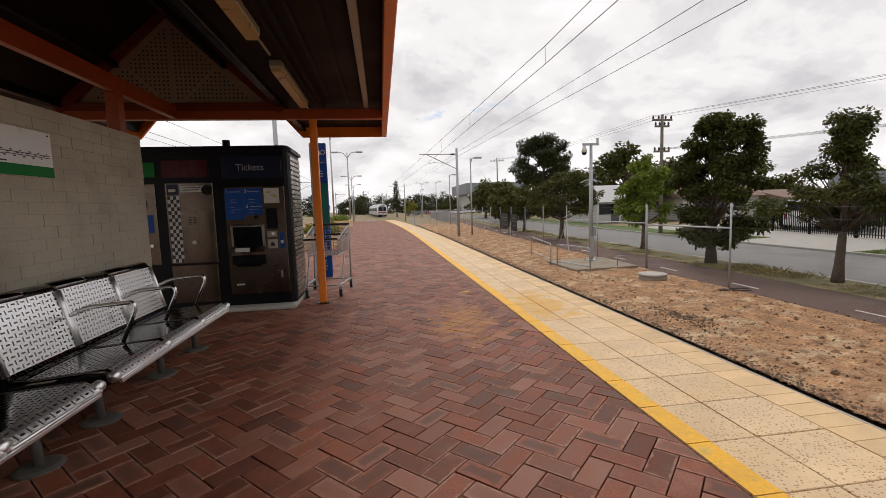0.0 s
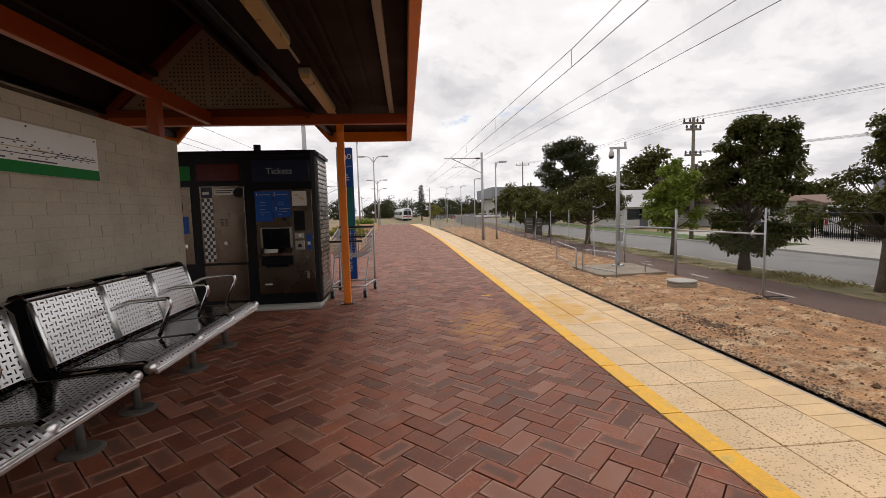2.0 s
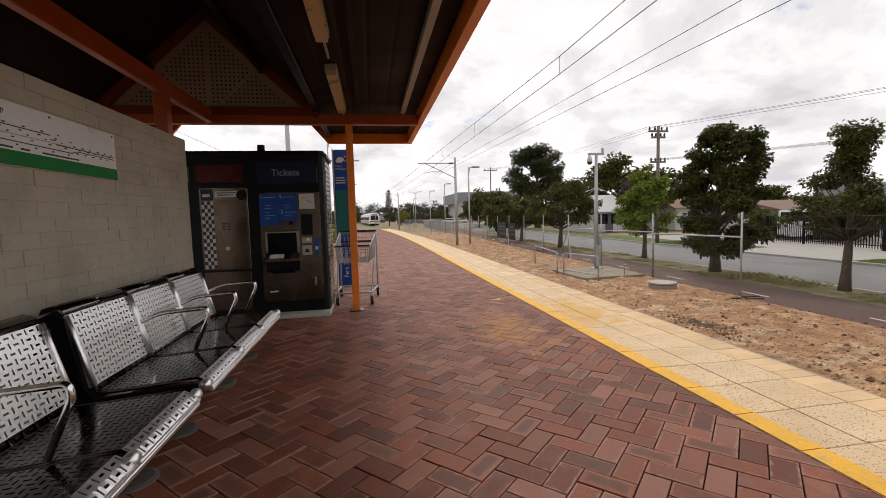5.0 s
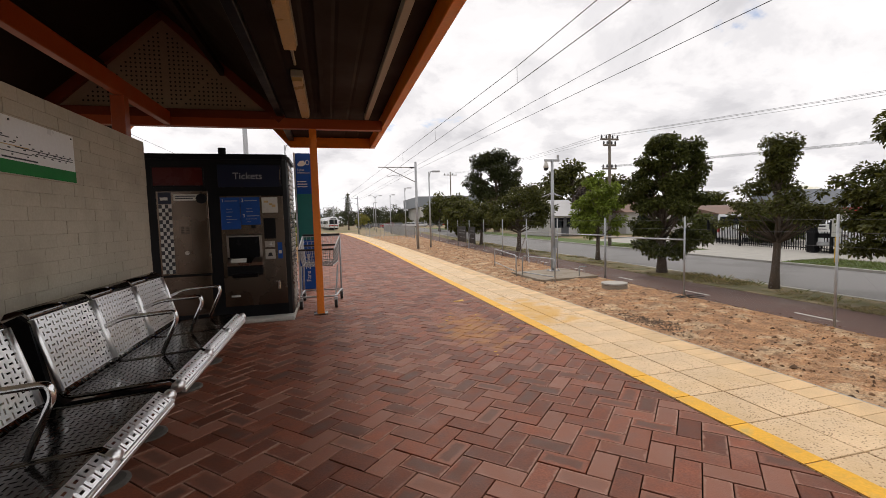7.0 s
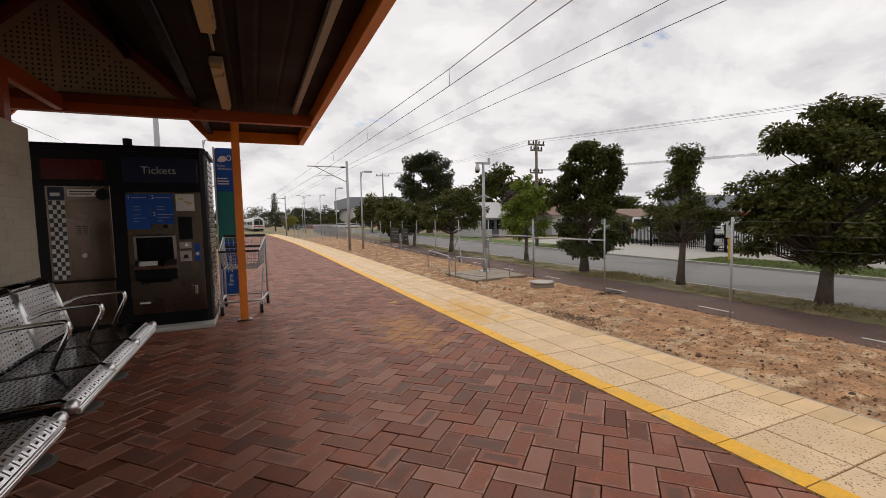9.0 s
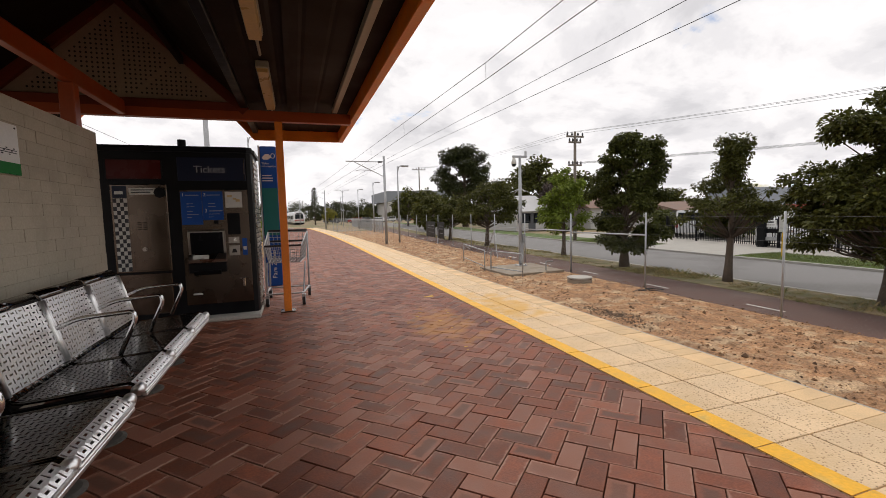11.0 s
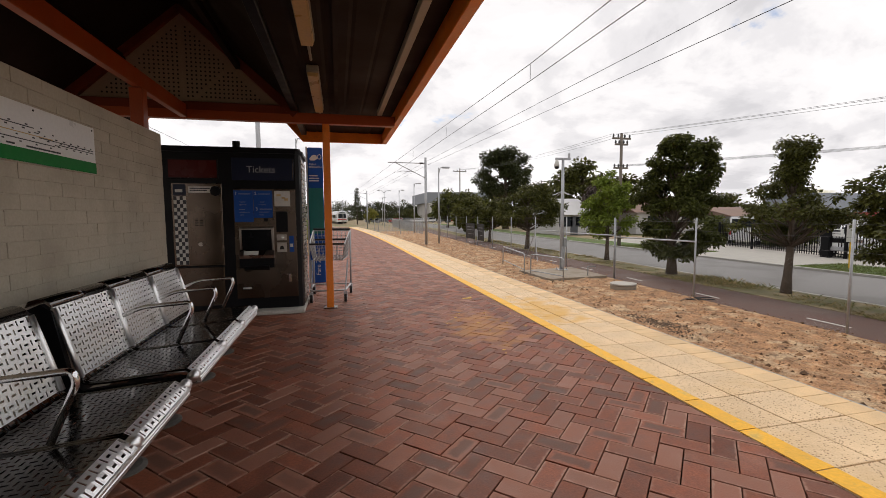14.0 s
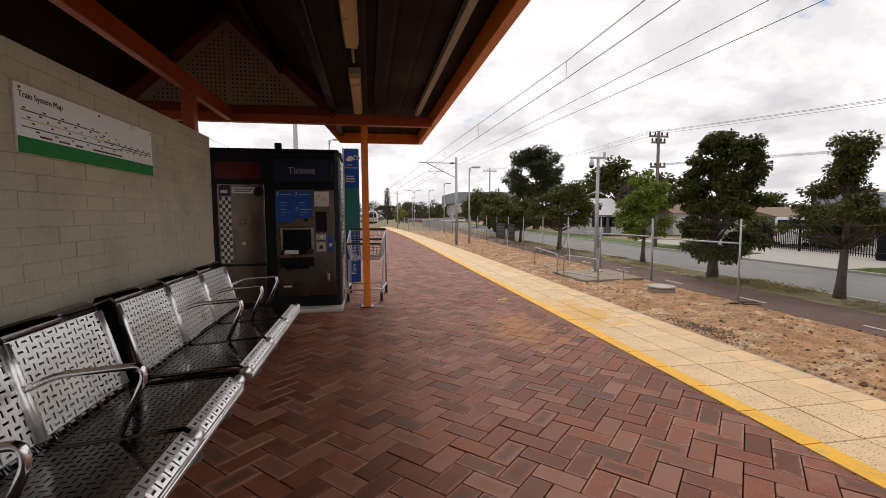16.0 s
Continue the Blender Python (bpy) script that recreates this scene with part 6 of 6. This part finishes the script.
    houses = ((24.7, 47, 4, 7, 2.2, "bldg_white", "roof_white"), (36, 46, 9, 8, 2.4, "bldg_white", "roof"), (47, 44, 10, 9, 1.9, "bldg_grey", "roof"), (62, 40, 12, 9, 2.2, "bldg_white", "roof"))
    for x, y, w, d, hh, wm, rm in houses:
        t = thing("house", "low house with pitched roof across the street", "house", (x, y, G))
        part("wall", box(-w / 2, -d / 2, 0, w / 2, d / 2, hh), wm, t)
        e = 0.5
        part("roof", prism([(-d / 2 - e, hh), (d / 2 + e, hh), (0, hh + (1.9 if x < 40 else 1.1))], "x", -w / 2 - e, w / 2 + e), rm, t, "pitched roof")
        for k in (-1, 1):
            wn = part("window", box(k * w / 4 - 0.8, -d / 2 - 0.03, 0.9, k * w / 4 + 0.8, -d / 2 + 0.02, 2.0), "glass", t)
            part("frame", box(k * w / 4 - 0.86, -d / 2 - 0.045, 2.0, k * w / 4 + 0.86, -d / 2 + 0.0, 2.06), "dull_white", wn)
        part("door", box(-0.45, -d / 2 - 0.03, 0, 0.45, -d / 2 + 0.02, 2.05), "bldg_dark", t)
    # the large hall in the distance
    t = thing("large_hall", "large grey clad hall in the distance", "building", (60, 178, -1.2))
    part("upper_wall", box(-26.5, -10, 7.2, -1, 25, 11.4), "bldg_grey", t, "grey cladding")
    part("lower_wall", box(-24.5, -7, 0, -3, 24, 7.2), "bldg_white", t)
    for k in range(4):
        part("window", box(-24 + k * 5.2, -7.06, 3.2, -19.9 + k * 5.2, -6.98, 5.8), "glass", t)
    for k in range(3):
        part("pier", prism([(-24.5 + k * 10, 0), (-22.5 + k * 10, 0), (-23.5 + k * 10, 7.2), (-26 + k * 10, 7.2)], "y", -10, -8.5), "bldg_white", t)
    # cars far along the street
    rng = random.Random(9)
    for k, (x, y, c) in enumerate(((9.5, 134, "car_grey"), (13, 136, "car_grey"), (16.5, 133, "car_red"), (19.5, 136, "car_grey"), (23, 132, "car_white"), (27, 134, "car_white"), (31, 131, "car_grey"), (35, 134, "car_red"), (39, 136, "car_grey"))):
        vehicle("parked_car", {"car_grey": "dark car parked far along the street", "car_red": "red car parked far along the street", "car_white": "white car parked far along the street"}[c], (x, y, G - 0.05), 90 + rng.uniform(-15, 15), c, 4.4, 1.8, 1.5, 1.1, True, "cars far along the street")


def build_train():
    """A white suburban train coming round the bend, as it stands far off."""
    y0, x0 = 122.0, 0.4
    t = thing("suburban_train", "white suburban train with dark windscreen far along the track", "train", (x0, y0, G - 0.1), 4)
    W, H = 2.9, 3.75
    prof = [(-W / 2 + 0.1, 0.7), (W / 2 - 0.1, 0.7), (W / 2, 1.1), (W / 2 - 0.03, 2.7), (W / 2 - 0.3, 3.4), (W / 2 - 0.9, H), (-W / 2 + 0.9, H), (-W / 2 + 0.3, 3.4), (-W / 2 + 0.03, 2.7), (-W / 2, 1.1)]
    for k in range(2):
        b = prism(prof, "y", k * 24.4, k * 24.4 + 24.0)
        bmesh.ops.bevel(b, geom=[e for e in b.edges if all(abs(v.co.y - k * 24.4) < 0.01 for v in e.verts)], offset=0.25, segments=3, affect="EDGES")
        cr = part("car_body", b, "car_white", t, "white carriage body")
        part("underframe", box(-1.2, k * 24.4 + 0.6, 0.25, 1.2, k * 24.4 + 23.4, 0.75), "black", cr)
        for s in (-1, 1):
            part("window_band", box(min(s * 1.44, s * 1.462), k * 24.4 + 1.2, 1.75, max(s * 1.44, s * 1.462), k * 24.4 + 23, 2.6, 0.01), "glass", cr, "dark window band")
            for j in range(3):
                y = k * 24.4 + 4 + j * 7
                part("door", box(min(s * 1.44, s * 1.47), y, 0.85, max(s * 1.44, s * 1.47), y + 1.4, 2.75, 0.01), "galv", cr)
    part("windscreen", prism([(-1.05, 1.75), (1.05, 1.75), (0.98, 2.95), (-0.98, 2.95)], "y", -0.03, 0.2), "glass", t, "dark windscreen")
    part("destination_box", box(-0.7, -0.035, 3.05, 0.7, 0.2, 3.3), "black", t)
    part("nose_band", box(-1.15, -0.035, 1.25, 1.15, 0.2, 1.5), "red", t, "red band on the nose")
    for s in (-1, 1):
        part("headlight", box(s * 1.05 - 0.15, -0.04, 1.05, s * 1.05 + 0.15, 0.2, 1.2), "chrome", t)


LOW = ((0.06, 0.7), (0.3, 1.0), (0.6, 0.9), (0.85, 0.6), (1.0, 0.2))


def build_far_trees():
    """Trees that close the view along the street and behind the houses."""
    rng = random.Random(77)
    spots = []
    for k in range(16):
        spots.append((rng.uniform(20, 75), rng.uniform(140, 160), rng.uniform(2.6, 4.6), "leaf_mid"))
    for k in range(40):
        spots.append((rng.uniform(-60, 45), rng.uniform(196, 240), rng.uniform(6, 10), "leaf_gum"))
    for x, y, h in ((17, 60, 5.5), (19, 78, 7), (22, 90, 6.5), (40, 78, 9), (33, 92, 10), (46, 64, 8), (56, 58, 7), (66, 52, 7), (52, 50, 5), (75, 60, 8), (88, 48, 8), (15, 52, 4.0), (44, 33, 4.2), (60, 34, 5.5), (70, 30, 6)):
        spots.append((x, y, h, "leaf_mid" if y < 80 else "leaf_gum"))
    for k, (x, y, h, m) in enumerate(spots):
        low = G - 0.06
        tree("distant_tree", "dark green tree in the distance", (x, y, low), h, h * rng.uniform(0.34, 0.46) * (1.5 if y > 130 else 1), 200 + k, m, 1500, 0.3 + h * 0.04, 0.2, (0, 0), 24, 0.34, LOW if y > 130 else DOME)
    for k, (x, y) in enumerate(((7.5, 118), (10.0, 135))):
        tree("young_tree", "yellow-green young tree beyond the platform", (x, y, G - 0.4), 4.5, 1.7, 330 + k, "leaf_yellow", 1300, 0.32, 0.1, (0, 0), 22, 0.3)
    # a narrow conifer with tiers of boughs
    t = thing("norfolk_pine", "narrow tiered pine standing beyond the platform", "tree", (4.3, 118, G - 0.06))
    part("trunk", tube([(0, 0, -0.1), (0, 0, 9.9)], 0, 7, radii=[0.2, 0.04]), "bark", t)
    cl = []
    for i in range(11):
        z = 2.2 + i * 0.7
        for j in range(6):
            r = (10.2 - z) * 0.2 + 0.1
            cl.append((Vector((math.cos(j * 1.05 + i) * r * 0.7, math.sin(j * 1.05 + i) * r * 0.7, z)), 0.22 + 0.4 * r * 0.4))
    vs, fs = leaves(random.Random(5), cl, 1900, 0.34, 0.1)
    me = bpy.data.meshes.new("crown")
    me.from_pydata(vs, [], fs)
    me.materials.append(M["leaf_gum"])
    ob = new("crown", me)
    ob.parent = t
    tagged(ob, "tiers of dark needles", kind="stuff")


def build_ground_cover():
    """Stones, clods and grass tufts."""
    rng = random.Random(31)

    def pebbles(name, label, material, spots):
        vs, fs = [], []
        for x, y, z, s in spots:
            o = len(vs)
            q = [rng.uniform(0.6, 1.2) * s for _ in range(6)]
            a = rng.uniform(0, 6.28)
            ca, sa = math.cos(a), math.sin(a)
            vs += [(x + ca * q[0], y + sa * q[0], z), (x - sa * q[1], y + ca * q[1], z), (x - ca * q[2], y - sa * q[2], z), (x + sa * q[3], y - ca * q[3], z), (x + 0.2 * q[0], y, z + 0.75 * q[4]), (x, y, z - 0.5 * q[5])]
            fs += [(o, o + 1, o + 4), (o + 1, o + 2, o + 4), (o + 2, o + 3, o + 4), (o + 3, o, o + 4), (o + 1, o, o + 5), (o + 2, o + 1, o + 5), (o + 3, o + 2, o + 5), (o, o + 3, o + 5)]
        me = bpy.data.meshes.new(name)
        me.from_pydata(vs, [], fs)
        me.materials.append(M[material])
        tagged(new(name, me), label, name.replace("_", " "), kind="stuff")

    def soil_z(x, y):
        q = Vector((x, y, 0))
        return G + 0.02 + (soil_height(q) + 0.04) * min(1.0, max(0.0, (x - 4.75) / 0.5))

    sp = []
    for _ in range(6000):
        y = -2 + 40 * rng.random() ** 1.7
        x = 4.72 + abs(rng.gauss(0, 0.17))
        sp.append((x, y, soil_z(x, y), rng.uniform(0.008, 0.028)))
    pebbles("ballast_stones", "dark loose stones along the edge of the track", "gravel", sp)
    sp = [(x, y, soil_z(x, y) + 0.004, rng.uniform(0.010, 0.028)) for x, y in ((5.5 + rng.gauss(0, 0.15), 7.4 + rng.gauss(0, 0.5)) for _ in range(600))]
    pebbles("grey_gravel", "small heap of grey gravel on the soil", "gravel", sp)
    sp = []
    for _ in range(15000):
        y = 1 + 42 * rng.random() ** 1.8
        x = rng.uniform(5.1, line_x(y) + 0.1)
        if 5.9 < x < 8.6 and 13.1 < y < 16:
            continue
        sp.append((x, y, soil_z(x, y), 0.005 + 0.026 * rng.random() ** 2.4 + (0.035 if rng.random() < 0.03 else 0)))
    pebbles("soil_clods", "broken clods lying on the bare soil", "clod", sp)

    def blades(name, label, material, spots):
        vs, fs = [], []
        for x, y, z, h in spots:
            a = rng.uniform(0, 6.28)
            w = 0.006 + 0.004 * rng.random()
            l = h * rng.uniform(0.3, 1.3)
            dx, dy = math.cos(a), math.sin(a)
            o = len(vs)
            vs += [(x - dy * w, y + dx * w, z), (x + dy * w, y - dx * w, z), (x + dx * l * 0.4, y + dy * l * 0.4, z + h * 0.65), (x + dx * l, y + dy * l, z + h)]
            fs += [(o, o + 1, o + 2), (o + 2, o + 1, o + 3)]
        me = bpy.data.meshes.new(name)
        me.from_pydata(vs, [], fs)
        me.materials.append(M[material])
        tagged(new(name, me), label, "grass", kind="stuff")

    tufts = []
    for _ in range(110):
        cx, cy, big = rng.uniform(10.45, 11.8), -2 + 48 * rng.random() ** 1.3, rng.random()
        for _ in range(int(4 + 16 * big)):
            tufts.append((min(11.9, max(10.4, cx + rng.gauss(0, 0.18))), cy + rng.gauss(0, 0.5), rng.uniform(0.02, 0.05) + 0.05 * big * rng.random()))
    tufts += [(11.25 + rng.gauss(0, 0.2), 11.6 + rng.gauss(0, 0.8), rng.uniform(0.10, 0.20)) for _ in range(20)]
    tufts += [(11.2 + rng.gauss(0, 0.25), 5.0 + rng.gauss(0, 1.5), rng.uniform(0.08, 0.15)) for _ in range(40)]
    gr, st = [], []
    for x, y, r in tufts:
        green = rng.random()
        for _ in range(32):
            px, py = x + rng.gauss(0, r * 1.1), y + rng.gauss(0, r * 1.1)
            (gr if rng.random() < green * 0.55 else st).append((px + street(py), py, G, r * rng.uniform(0.4, 1.1)))
    blades("verge_grass", "green weeds along the verge", "grass", gr)
    blades("dry_grass", "dry straw-coloured grass along the verge", "straw", st)
    lawn = []
    for _ in range(15000):
        y = 3 + 24 * rng.random()
        x = rng.uniform(17.6, 20.25)
        if 14.2 < y < 20.6:
            continue
        lawn.append((x + street(y), y, G + 0.04, rng.uniform(0.04, 0.10)))
    blades("lawn_grass", "short green lawn grass", "grass", lawn)
    # a few dark sticks on the soil
    s = thing("sticks", "small heap of dark sticks on the soil", "sticks")
    for k in range(6):
        x, y, a = 8.0 + rng.gauss(0, 0.12), 9.15 + rng.gauss(0, 0.12), rng.uniform(-0.5, 0.5)
        part("stick", tube([(x - 0.3 * math.cos(a), y - 0.3 * math.sin(a), G + 0.07), (x + 0.3 * math.cos(a), y + 0.3 * math.sin(a), G + 0.09)], 0.014, 5), "rubber", s)


def build_outdoors():
    build_fence()
    build_pad()
    build_lines()
    build_yards()
    build_train()
    build_far_trees()
    build_ground_cover()

# ---- assembly ----
build_ground()
rails()
plat = build_platform()
build_wall()
build_canopy()
build_platform_things()
build_trees()
build_outdoors()
pave(plat)
edge_tiles(plat)
